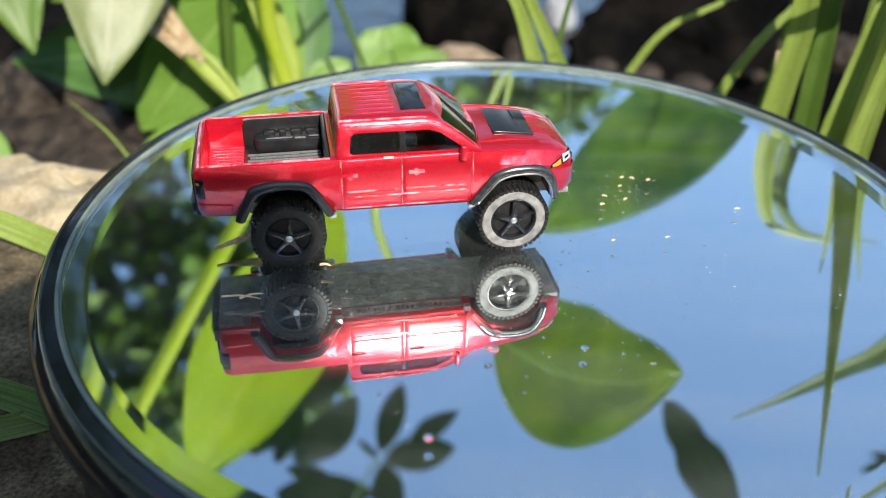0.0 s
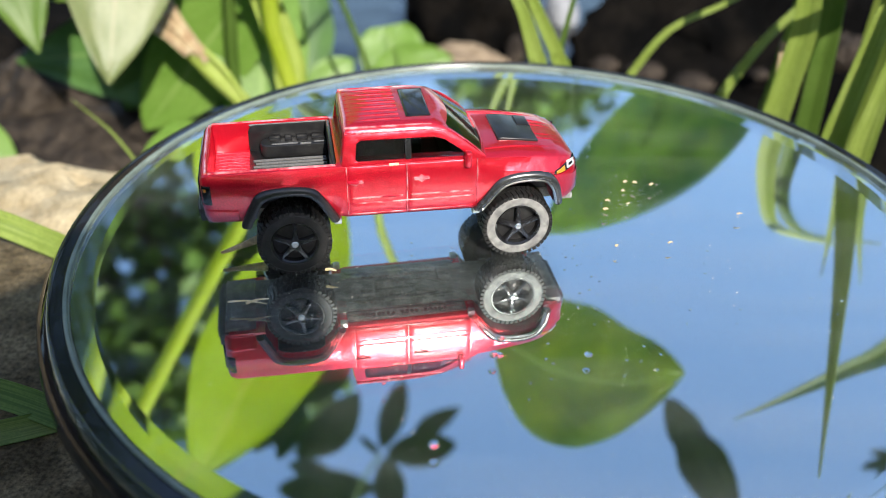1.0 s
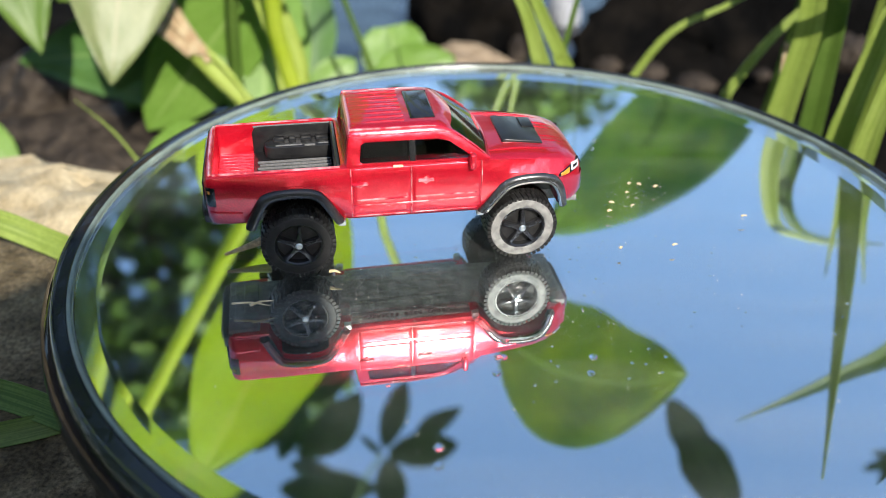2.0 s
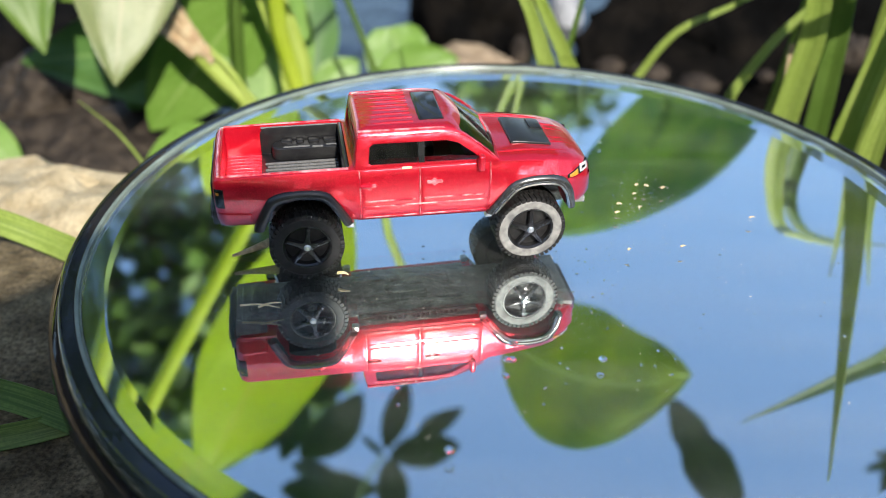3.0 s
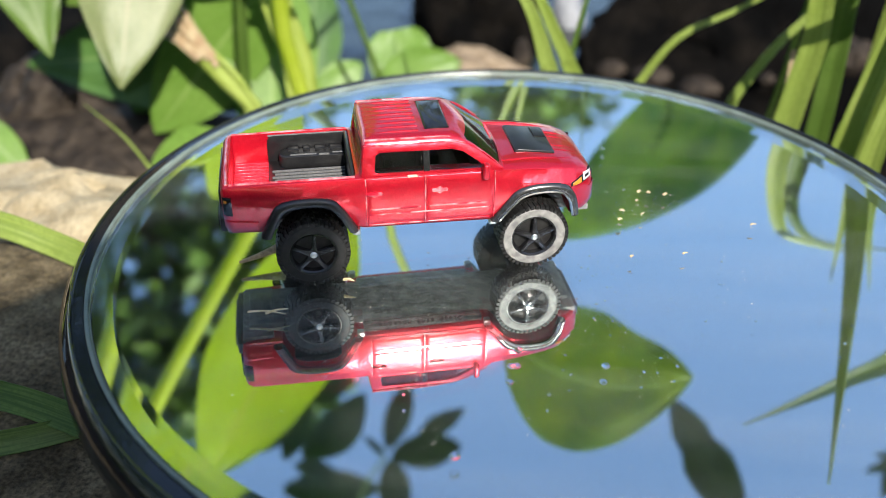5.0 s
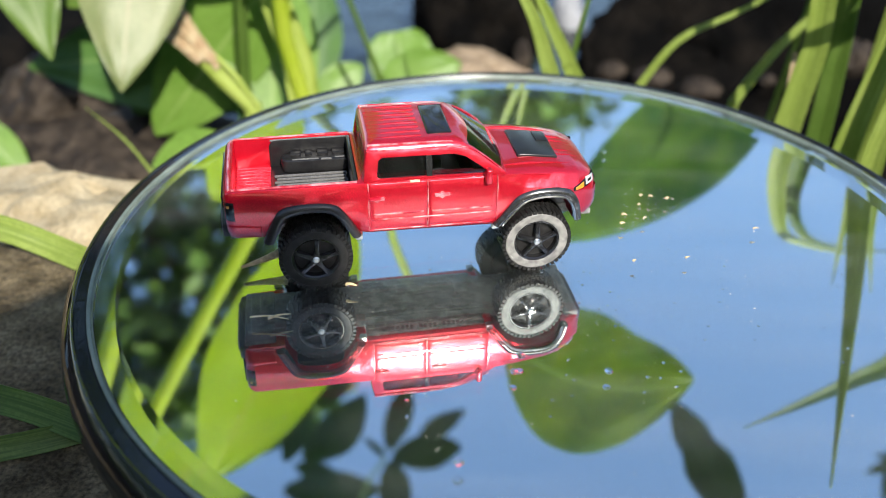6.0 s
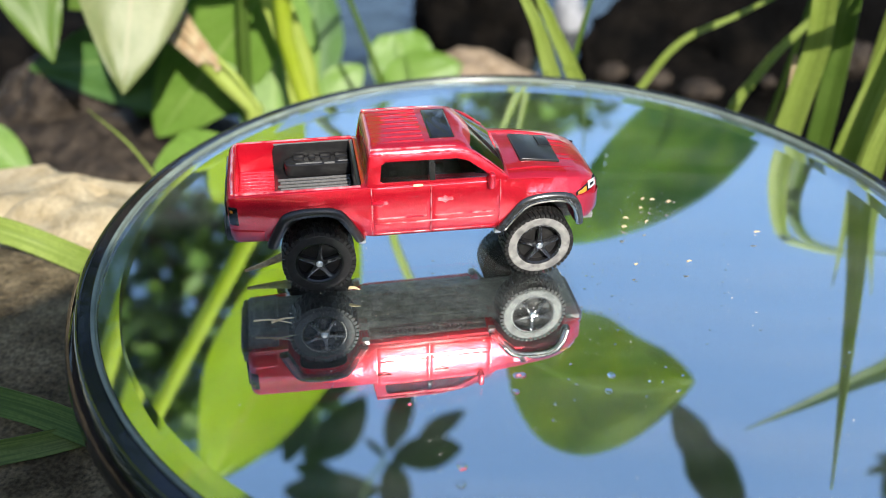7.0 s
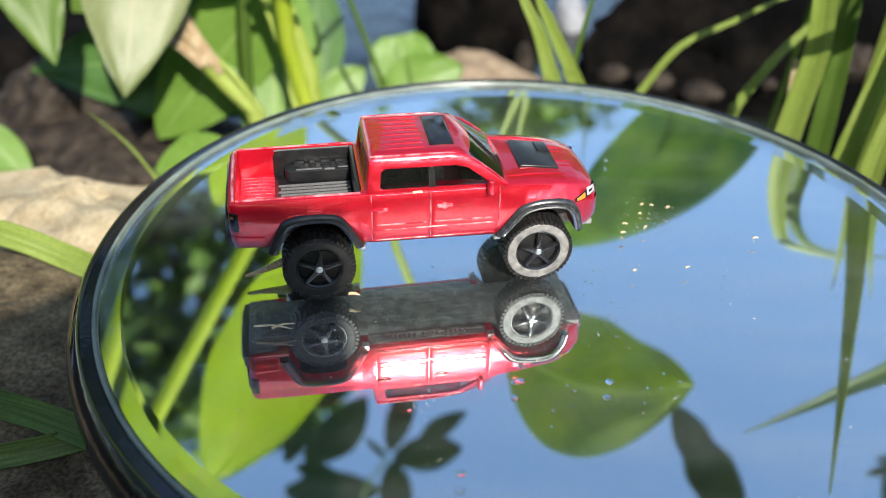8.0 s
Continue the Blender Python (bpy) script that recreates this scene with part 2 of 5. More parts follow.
WATER = material("pond_water", (0.010, 0.016, 0.014), 0.03, 0, 0.6, (0.016, 0.022, 0.016), 8, (0.4, 0.7), 0, 1, 0.10, 45)


# ---- building tools ----
def shade(me, angle=35):
    for p in me.polygons:
        p.use_smooth = True
    me.set_sharp_from_angle(angle=radians(angle))


def mesh_of(name, bm, mat, angle=35):
    bmesh.ops.recalc_face_normals(bm, faces=bm.faces)
    me = bpy.data.meshes.new(name)
    bm.to_mesh(me)
    bm.free()
    for m in (mat if isinstance(mat, (list, tuple)) else [mat]):
        me.materials.append(m)
    shade(me, angle)
    return me


def part(name, bm, mat, parent=None, label="", angle=35):
    ob = new(name, mesh_of(name, bm, mat, angle))
    ob.parent = parent
    return tagged(ob, label) if label else ob


def thing(name, label, category, at=None, group="", kind=""):
    ob = new(name)
    ob.empty_display_size = 0.01
    if at is not None:
        ob.matrix_basis = at
    return tagged(ob, label, category, group, kind)


def box(bm, x0, x1, y0, y1, z0, z1, bevel=0.0, seg=2):
    vs = bmesh.ops.create_cube(bm, size=1)["verts"]
    for v in vs:
        v.co = Vector(((x0 + x1) / 2 + v.co.x * (x1 - x0), (y0 + y1) / 2 + v.co.y * (y1 - y0), (z0 + z1) / 2 + v.co.z * (z1 - z0)))
    if bevel:
        es = list({e for v in vs for e in v.link_edges})
        bmesh.ops.bevel(bm, geom=es, offset=bevel, segments=seg, affect="EDGES", profile=0.5)
    return bm


def revolve(bm, profile, n=96, axis="z", closed=True):
    """Turns (radius, height) pairs round an axis."""
    rings = []
    for r, h in profile:
        ring = []
        for i in range(n):
            a = 2 * math.pi * i / n
            c, s = r * math.cos(a), r * math.sin(a)
            ring.append(bm.verts.new((c, s, h) if axis == "z" else (c, h, s)))
        rings.append(ring)
    pairs = list(zip(rings, rings[1:] + rings[:1])) if closed else list(zip(rings, rings[1:]))
    for a, b in pairs:
        for i in range(n):
            j = (i + 1) % n
            bm.faces.new((a[i], a[j], b[j], b[i]))
    if not closed:
        bm.faces.new(rings[0])
        bm.faces.new(rings[-1])
    return bm


def prism(bm, poly, y0, y1, axis="y", bevel=0.0, seg=2):
    """Extrudes an outline in two axes along the third."""
    def at(a, b, c):
        return {"y": (a, c, b), "x": (c, a, b), "z": (a, b, c)}[axis]
    lo = [bm.verts.new(at(a, b, y0)) for a, b in poly]
    hi = [bm.verts.new(at(a, b, y1)) for a, b in poly]
    fs = [bm.faces.new(lo), bm.faces.new(hi[::-1])]
    n = len(poly)
    for i in range(n):
        j = (i + 1) % n
        fs.append(bm.faces.new((lo[i], hi[i], hi[j], lo[j])))
    bmesh.ops.recalc_face_normals(bm, faces=fs)
    if bevel:
        es = list({e for f in fs[:2] for e in f.edges})
        bmesh.ops.bevel(bm, geom=es, offset=bevel, segments=seg, affect="EDGES", profile=0.5)
    return bm


def curve_points(pts, n):
    """A smooth line through the given points."""
    pts = [Vector(p) for p in pts]
    if len(pts) == 2:
        return [pts[0].lerp(pts[1], i / n) for i in range(n + 1)]
    out = []
    m = len(pts) - 1
    for i in range(n + 1):
        u = i / n * m
        k = min(int(u), m - 1)
        t = u - k
        p1, p2 = pts[k], pts[k + 1]
        p0 = pts[k - 1] if k else p1 * 2 - p2
        p3 = pts[k + 2] if k + 2 <= m else p2 * 2 - p1
        out.append(0.5 * (2 * p1 + (p2 - p0) * t + (2 * p0 - 5 * p1 + 4 * p2 - p3) * t * t + (3 * p1 - p0 - 3 * p2 + p3) * t ** 3))
    return out


def tube(bm, pts, r0, r1=None, n=10, steps=16, wobble=0.0):
    r1 = r0 if r1 is None else r1
    line = curve_points(pts, steps)
    rings = []
    side = None
    for i, p in enumerate(line):
        d = (line[min(i + 1, steps)] - line[max(i - 1, 0)]).normalized()
        side = d.orthogonal().normalized() if side is None else (side - d * side.dot(d)).normalized()
        up = d.cross(side)
        r = r0 + (r1 - r0) * i / steps
        r *= 1 + wobble * noise.noise(p * 90)
        rings.append([bm.verts.new(p + side * r * math.cos(2 * math.pi * k / n) + up * r * math.sin(2 * math.pi * k / n)) for k in range(n)])
    for a, b in zip(rings, rings[1:]):
        for i in range(n):
            bm.faces.new((a[i], a[(i + 1) % n], b[(i + 1) % n], b[i]))
    bm.faces.new(rings[0][::-1])
    bm.faces.new(rings[-1])
    return bm


def sheet(bm, rows, thick, spans):
    """A thin closed shell from a grid of points with its normal; spans keeps the place along and across."""
    lay = bm.verts.layers.float_vector.get("span") or bm.verts.layers.float_vector.new("span")
    nr, nc = len(rows), len(rows[0])
    nor = []
    for i in range(nr):
        r = []
        for j in range(nc):
            a = rows[min(i + 1, nr - 1)][j] - rows[max(i - 1, 0)][j]
            b = rows[i][min(j + 1, nc - 1)] - rows[i][max(j - 1, 0)]
            c = a.cross(b)
            r.append(c.normalized() if c.length > 1e-12 else Vector((0, 0, 1)))
        nor.append(r)
    grids = []
    for s in (0.5, -0.5):
        g = []
        for i in range(nr):
            line = []
            for j in range(nc):
                v = bm.verts.new(rows[i][j] + nor[i][j] * thick * s)
                v[lay] = spans[i][j]
                line.append(v)
            g.append(line)
        grids.append(g)
    for g, flip in zip(grids, (False, True)):
        for i in range(nr - 1):
            for j in range(nc - 1):
                q = (g[i][j], g[i][j + 1], g[i + 1][j + 1], g[i + 1][j])
                bm.faces.new(q[::-1] if flip else q)
    a, b = grids
    rim = [(i, 0) for i in range(nr)] + [(nr - 1, j) for j in range(1, nc)] + [(i, nc - 1) for i in range(nr - 2, -1, -1)] + [(0, j) for j in range(nc - 2, 0, -1)]
    for (i, j), (k, m) in zip(rim, rim[1:] + rim[:1]):
        bm.faces.new((a[i][j], a[k][m], b[k][m], b[i][j]))
    return bm


SHAPES = {
    "heart": lambda s: 1.5 * (s + 0.02) ** 0.34 * (1 - s) ** 0.9,
    "oval": lambda s: math.sin(math.pi * (0.03 + 0.97 * s)) ** 0.75,
    "lance": lambda s: math.sin(math.pi * (0.04 + 0.96 * s) ** 0.8) ** 0.9,
    "gourd": lambda s: math.sin(math.pi * (0.03 + 0.96 * s)) ** 0.6 * (1 - 0.22 * math.exp(-((s - 0.62) / 0.09) ** 2)) * (1.0 - 0.25 * s),
    "drop": lambda s: (s + 0.02) ** 0.5 * (1 - s) ** 0.8 * 1.9,
}


def leaf_bm(base, tip, width, face, shape="heart", fold=0.12, droop=0.1, wave=0.03, seed=0, nl=22, nw=12, thick=0.0003, bm=None, bow=0.0):
    """A leaf from its base to its tip; face is the way that its upper side looks; bow bends the midrib sideways."""
    bm = bm or bmesh.new()
    base, tip, face = Vector(base), Vector(tip), Vector(face)
    ax = tip - base
    ln = ax.length
    ax.normalize()
    side = ax.cross(face).normalized()
    up = side.cross(ax).normalized()
    f = SHAPES[shape]
    rows, spans = [], []
    for i in range(nl + 1):
        s = i / nl
        hw = max(f(min(max(s, 0.0), 1.0)), 0.012) * width / 2
        row, sp = [], []
        for j in range(nw + 1):
            t = j / nw * 2 - 1
            edge = 1 + 0.05 * noise.noise((s * 5 + seed * 3.1, t * 2, seed)) * abs(t)
            z = fold * hw * abs(t) ** 1.4 - droop * ln * s * s
            z += wave * width * noise.noise((s * 4 + seed, t * 2.2, seed * 7.7)) * (0.3 + abs(t))
            row.append(base + ax * (s * ln) + side * (t * hw * edge + bow * 4 * s * (1 - s)) + up * z)
            sp.append(Vector((s, t, 0)))
        rows.append(row)
        spans.append(sp)
    return sheet(bm, rows, thick, spans)


def blade_bm(pts, width, face, taper=0.0, fold=0.25, steps=24, thick=0.0005, bm=None, start=1.0):
    """A strap-shaped blade along a line; taper 1 runs out to a point."""
    bm = bm or bmesh.new()
    line = curve_points(pts, steps)
    face = Vector(face)
    rows, spans = [], []
    for i, p in enumerate(line):
        d = (line[min(i + 1, steps)] - line[max(i - 1, 0)]).normalized()
        side = d.cross(face).normalized()
        up = side.cross(d).normalized()
        s = i / steps
        hw = width / 2 * (start + (1 - start) * min(s * 4, 1)) * max(1 - taper * s ** 2.2, 0.03)
        rows.append([p + side * (t * hw) + up * (fold * hw * abs(t) + 0.04 * hw * math.cos(t * 14)) for t in (-1, -0.75, -0.5, -0.25, 0, 0.25, 0.5, 0.75, 1)])
        spans.append([Vector((s, t, 0)) for t in (-1, -0.75, -0.5, -0.25, 0, 0.25, 0.5, 0.75, 1)])
    return sheet(bm, rows, thick, spans)


def rock_bm(size, seed, rough=0.22, sub=5, freq=1.6, flat=0.0):
    """A boulder: a ball pushed about by noise at three scales and stretched to size."""
    bm = bmesh.new()
    bmesh.ops.create_icosphere(bm, subdivisions=sub, radius=1)
    for v in bm.verts:
        d = v.co.normalized()
        q = d * freq + Vector((seed * 3.7, seed * 1.3, seed * 5.1))
        r = 1 + rough * noise.noise(q) + rough * 0.45 * noise.noise(q * 2.6) + rough * 0.16 * noise.noise(q * 7) + rough * 0.07 * noise.noise(q * 19)
        z = d.z
        if flat and z > flat:
            z = flat + (z - flat) * 0.25
        v.co = Vector((d.x * r * size[0], d.y * r * size[1], z * r * size[2]))
    return bm


# ---- ground, water and rocks ----
WATER_Z, BED_Z = -0.125, -0.15
bm = bmesh.new()
step = [-400, -60, -12, -4, -2.0] + [i * 0.1 for i in range(-15, 16)] + [2.0, 4, 12, 60, 400]
grid = [[bm.verts.new((x, y, BED_Z + 0.03 * noise.noise((x * 2.2, y * 2.2, 3)) * (abs(x) < 3 and abs(y) < 3) + (0.06 if y > 2.2 else 0.0))) for x in step] for y in step]
for i in range(len(step) - 1):
    for j in range(len(step) - 1):
        bm.faces.new((grid[i][j], grid[i][j + 1], grid[i + 1][j + 1], grid[i + 1][j]))
ground = part("ground", bm, SOIL, None, "pond bank soil darkened for shade, reaching into the distance")
tagged(ground, category="ground", kind="structure")

bm = bmesh.new()
prism(bm, [(1.1 * math.cos(a * math.pi / 24) + 0.1, 0.95 * math.sin(a * math.pi / 24) + 0.98) for a in range(48)], WATER_Z - 0.004, WATER_Z, "z")
water = part("water", bm, WATER, None, "still dark pond water mirroring sky and shade")
tagged(water, category="water", kind="structure")


def rock(at, size, seed, mat, label, turn=0.0, tilt=0.0, **more):
    ob = part("rock", rock_bm(size, seed, **more), mat)
    ob.matrix_basis = pose(*at, 0, tilt, turn)
    return tagged(ob, label, "rock")


# ---- the mirror turntable ----
turntable = thing("turntable", "round black display turntable with mirrored glass top on rock", "turntable", pose(0, 0, 0))
R_GLASS, BEVEL, THICK = 0.0948, 0.0046, 0.0036
bm = bmesh.new()
revolve(bm, [(R_GLASS - BEVEL, 0.0), (R_GLASS - 0.0003, -0.0006), (R_GLASS, -0.0010), (R_GLASS, -THICK + 0.0002), (R_GLASS - 0.0002, -THICK)], 192, closed=False)
glass_top = part("glass_top", bm, CLEAR, turntable, "clear bevelled glass disc", 3)
bm = bmesh.new()
revolve(bm, [(R_GLASS - 0.0004, -THICK - 0.00003), (R_GLASS - 0.0004, -THICK - 0.0006)], 160, closed=False)
part("mirror_backing", bm, SILVER, turntable, "mirror silvering under the glass")
bm = bmesh.new()
revolve(bm, [(R_GLASS - 0.0003, -0.0033), (R_GLASS - 0.0003, -0.0009), (R_GLASS + 0.0001, -0.0008), (R_GLASS + 0.0001, -0.0003), (R_GLASS + 0.0003, 0.0000), (R_GLASS + 0.0008, 0.0000), (R_GLASS + 0.0010, -0.0002), (R_GLASS + 0.0010, -0.0030)], 160)
part("lip", bm, LIP, turntable, "thin pale grey lip round the glass", 40)
bm = bmesh.new()
revolve(bm, [(R_GLASS + 0.0011, -0.0030), (R_GLASS + 0.0011, -0.0007), (R_GLASS + 0.0013, -0.0006), (R_GLASS + 0.0034, -0.0008), (R_GLASS + 0.0036, -0.0004), (R_GLASS + 0.0039, -0.0003), (R_GLASS + 0.0042, -0.0005),
             (R_GLASS + 0.0064, -0.0036), (R_GLASS + 0.0069, -0.0058), (R_GLASS + 0.0069, -0.0085), (R_GLASS + 0.0058, -0.0112), (R_GLASS + 0.0036, -0.0118),
             (R_GLASS + 0.0001, -0.0118)], 288)
part("rim_ring", bm, RIM_BLACK, turntable, "glossy black bevelled rim", 28)
bm = bmesh.new()
revolve(bm, [(0.002, -0.0050), (R_GLASS - 0.0010, -0.0050), (R_GLASS + 0.0016, -0.0122), (R_GLASS + 0.0018, -0.0150), (R_GLASS + 0.0008, -0.0156), (R_GLASS + 0.0030, -0.0164),
             (R_GLASS + 0.0040, -0.0180), (R_GLASS + 0.0040, -0.0330), (R_GLASS + 0.0025, -0.0345), (0.002, -0.0345)], 128)
body = part("base", bm, RIM_BLACK, turntable, "black plastic base drum", 28)
for a in (205, 222):
    bm = bmesh.new()
    box(bm, -0.004, 0.004, -0.0008, 0.0006, -0.0035, 0.0035, 0.0005)
    v = part("vent", bm, BLACK, body)
    v.matrix_basis = pose((R_GLASS + 0.0042) * math.cos(radians(a)), (R_GLASS + 0.0042) * math.sin(radians(a)), -0.026, 0, 0, a + 90)


rock((0.02, -0.02, -0.088), (0.26, 0.17, 0.078), 1, BROWN_ROCK, "flat brown pond rock under the turntable", flat=0.55, rough=0.10)
rock((-0.165, 0.082, -0.085), (0.098, 0.042, 0.043), 2, PALE_ROCK, "pale cream limestone beside the turntable", tilt=-13, rough=0.2, freq=2.6)
rock((-0.195, -0.035, -0.096), (0.08, 0.095, 0.055), 3, BROWN_ROCK, "rough brown rock beside the turntable")
rock((0.003, 0.46, -0.11), (0.044, 0.045, 0.065), 4, SHADED_ROCK, "dark rock standing in the pond, shade in its colour")
rock((-0.006, 0.36, -0.127), (0.05, 0.03, 0.03), 5, TAN_ROCK, "tan rock at the water's edge")
# whitish lump added in place of bright sky glare on the water
rock((0.073, 0.506, -0.130), (0.013, 0.020, 0.033), 31, GLARE_WHITE, "whitish lump standing for sky glare on the pond behind the sedge", rough=0.12)
rock((0.248, 0.42, -0.13), (0.175, 0.10, 0.075), 6, SHADED_ROCK, "dark rock on the far bank, shade in its colour")
rock((0.26, 0.27, -0.15), (0.12, 0.06, 0.05), 7, SHADED_ROCK, "shade-darkened brown rock among the reeds")
rock((-0.20, 0.24, -0.135), (0.11, 0.07, 0.055), 8, SHADED_STONE, "dark shaded rock behind the pale rock")
rock((-0.217, 0.250, -0.096), (0.036, 0.03, 0.036), 21, SHADED_STONE, "brown rock in the gap under the leaves")
rock((-0.42, 0.42, -0.17), (0.26, 0.30, 0.09), 9, SHADED_ROCK, "low rock bank under the broad leaves, darkened for shade")
rock((0.18, 0.36, -0.155), (0.035, 0.03, 0.022), 12, BROWN_ROCK, "small brown stone on the far bank")
rock((0.089, 0.384, -0.115), (0.010, 0.008, 0.006), 22, SHADED_STONE, "brown stone at the water's edge, darkened for shade")
rock((0.110, 0.364, -0.111), (0.013, 0.010, 0.006), 23, SHADED_STONE, "brown stone below the arching grass")
rock((0.137, 0.347, -0.111), (0.013, 0.010, 0.006), 24, SHADED_STONE, "brown stone below the arching grass")
rock((0.174, 0.338, -0.100), (0.005, 0.006, 0.003), 25, SHADED_STONE, "small brown pebble among the reeds")
rock((0.222, 0.339, -0.087), (0.010, 0.008, 0.013), 26, SHADED_STONE, "brown stone behind the reeds")
rock((0.031, 0.405, -0.118), (0.006, 0.006, 0.014), 27, SHADED_STONE, "reddish brown stone by the sedge")


# ---- toy truck, drawn in millimetres: x forward, y to its left, z up ----
HEADING = 10.5
TRUCK = pose(-0.0232, -0.0165, 0, 0, 0, HEADING) @ pose(0, 0.0126, 0)
truck = thing("toy_truck", "glossy red die-cast toy pickup truck on black off-road wheels", "toy truck", TRUCK)

# along the body: x, crown, shoulder height, shoulder half width, widest half width, bottom half width, bottom
STATIONS = np.array([
    (-39.9, 22.9, 22.6, 10.6, 11.0, 10.4, 13.4), (-39.4, 23.6, 23.3, 11.2, 11.6, 10.9, 12.8), (-38.4, 23.9, 23.7, 11.5, 12.0, 11.4, 12.5),
    (-30, 24.0, 23.8, 11.7, 12.35, 11.7, 12.3), (-14, 24.0, 23.8, 11.7, 12.35, 11.7, 12.3), (0, 24.0, 23.9, 11.8, 12.35, 11.7, 12.2),
    (14, 24.5, 23.8, 11.7, 12.35, 11.7, 12.0), (22, 24.35, 23.2, 11.3, 12.35, 11.7, 11.9), (28.5, 23.5, 22.4, 10.9, 12.25, 11.5, 11.9),
    (31.5, 22.9, 21.9, 10.3, 11.8, 11.1, 12.0), (34, 22.0, 21.1, 9.3, 10.7, 10.1, 12.2), (35.4, 20.9, 20.2, 8.4, 9.6, 9.0, 12.5), (36.1, 19.4, 18.9, 7.6, 8.7, 8.2, 13.0)])


def section(x):
    zt, zs, ws, wm, wb, zb = [float(np.interp(x, STATIONS[:, 0], STATIONS[:, k])) for k in range(1, 7)]
    swell = 0.3 * max(math.exp(-((x - w) / 8.0) ** 2) for w in (-23.0, 23.2))
    lean = 0.8 * min(max((-12.0 - x) / 3.0, 0.0), 1.0)
    return [(0, zt), (0.45 * ws, zt - 0.05 * (zt - zs)), (0.8 * ws, zt - 0.35 * (zt - zs)), (0.95 * ws, zs + 0.25 * (zt - zs) + 0.05), (ws, zs - 0.12),
            (ws + 0.35 * (wm - ws), zs - 1.0 - swell), (wm - 0.06 + swell, zs - 2.6), (wm + swell * 0.6 - 0.25 * lean, zb + 5.4), (wm - 0.12 - 0.85 * lean, zb + 2.2), (wb + 0.1 - 1.2 * lean, zb + 0.5), (wb - 0.3 - 1.3 * lean, zb)]


def half_width(x, z):
    s = section(x)[3:]
    return float(np.interp(z, [b for a, b in s][::-1], [a for a, b in s][::-1]))


def tpart(name, bm, mat, parent, label="", angle=30):
    bmesh.ops.scale(bm, vec=(0.001, 0.001, 0.001), verts=bm.verts)
    return part(name, bm, mat, parent, label, angle)


def side_patch(bm, xs, low, high, side, out=0.2, deep=0.5, nz=8):
    """A plate that lies on the body's flank between two heights; proud by out, let in by deep."""
    front, back = [], []
    for x in xs:
        zs = np.linspace(low(x), high(x), nz)
        front.append([bm.verts.new((x, side * (half_width(x, z) + out), z)) for z in zs])
        back.append([bm.verts.new((x, side * (half_width(x, z) - deep), z)) for z in zs])
    nx = len(xs)
    for i in range(nx - 1):
        for k in range(nz - 1):
            bm.faces.new((front[i][k], front[i + 1][k], front[i + 1][k + 1], front[i][k + 1]))
            bm.faces.new((back[i][k], back[i][k + 1], back[i + 1][k + 1], back[i + 1][k]))
    ring = [(i, 0) for i in range(nx)] + [(nx - 1, k) for k in range(1, nz)] + [(i, nz - 1) for i in range(nx - 2, -1, -1)] + [(0, k) for k in range(nz - 2, 0, -1)]
    rim = []
    for (i, k), (m, n) in zip(ring, ring[1:] + ring[:1]):
        bm.faces.new((front[i][k], back[i][k], back[m][n], front[m][n]))
        rim.append(bm.edges.get((front[i][k], front[m][n])))
    bmesh.ops.recalc_face_normals(bm, faces=bm.faces)
    bmesh.ops.bevel(bm, geom=rim, offset=min(out * 0.8, 0.3), segments=2, affect="EDGES", profile=0.5)
    return bm


def carved(bm, cutters, bevel=0.0):
    """The solid bm less the solids in cutters, as a new bmesh."""
    def temp(b):
        me = bpy.data.meshes.new("temp")
        bmesh.ops.recalc_face_normals(b, faces=b.faces)
        b.to_mesh(me)
        b.free()
        return new("temp", me)
    ob = temp(bm)
    tools = []
    for c in cutters:
        tools.append(temp(c))
        md = ob.modifiers.new("cut", "BOOLEAN")
        md.operation, md.solver, md.object = "DIFFERENCE", "EXACT", tools[-1]
    if bevel:
        md = ob.modifiers.new("edge", "BEVEL")
        md.width, md.segments, md.limit_method, md.angle_limit = bevel, 2, "ANGLE", radians(50)
    bpy.context.view_layer.update()
    done = ob.evaluated_get(bpy.context.evaluated_depsgraph_get()).to_mesh()
    out = bmesh.new()
    out.from_mesh(done)
    for o in (ob, *tools):
        me = o.data
        bpy.data.objects.remove(o)
        bpy.data.meshes.remove(me)
    return out


WHEELS_X = (-23.0, 23.2)


def rounded(line, times=3):
    """An open line with its corners cut round."""
    for _ in range(times):
        out = [line[0]]
        for (a, b), (c, d) in zip(line, line[1:]):
            out += [(0.75 * a + 0.25 * c, 0.75 * b + 0.25 * d), (0.25 * a + 0.75 * c, 0.25 * b + 0.75 * d)]
        line = out + [line[-1]]
    return line


# wheel openings and the outer edge of the flares, rear and front, as (x, z) from the wheel's middle
ARCHES = [rounded([(-8.1, 12.2), (-6.4, 16.0), (-4.9, 18.6), (3.2, 18.8), (5.2, 16.6), (7.7, 12.2)]),
          rounded([(-7.8, 12.2), (-5.6, 15.0), (-2.8, 18.2), (4.6, 18.5), (6.8, 16.2), (7.7, 12.2)])]
FLARES = [rounded([(-10.0, 12.4), (-8.2, 16.6), (-6.2, 20.5), (4.0, 20.7), (6.6, 17.6), (9.3, 12.4)]),
          rounded([(-9.6, 12.3), (-7.2, 15.6), (-4.0, 20.1), (5.4, 20.4), (8.4, 17.2), (9.2, 12.6)])]

# lower body
bm = bmesh.new()
xs = sorted(set([float(x) for x in STATIONS[:, 0]] + [x * 1.0 for x in range(-38, 36)]))
rings = []
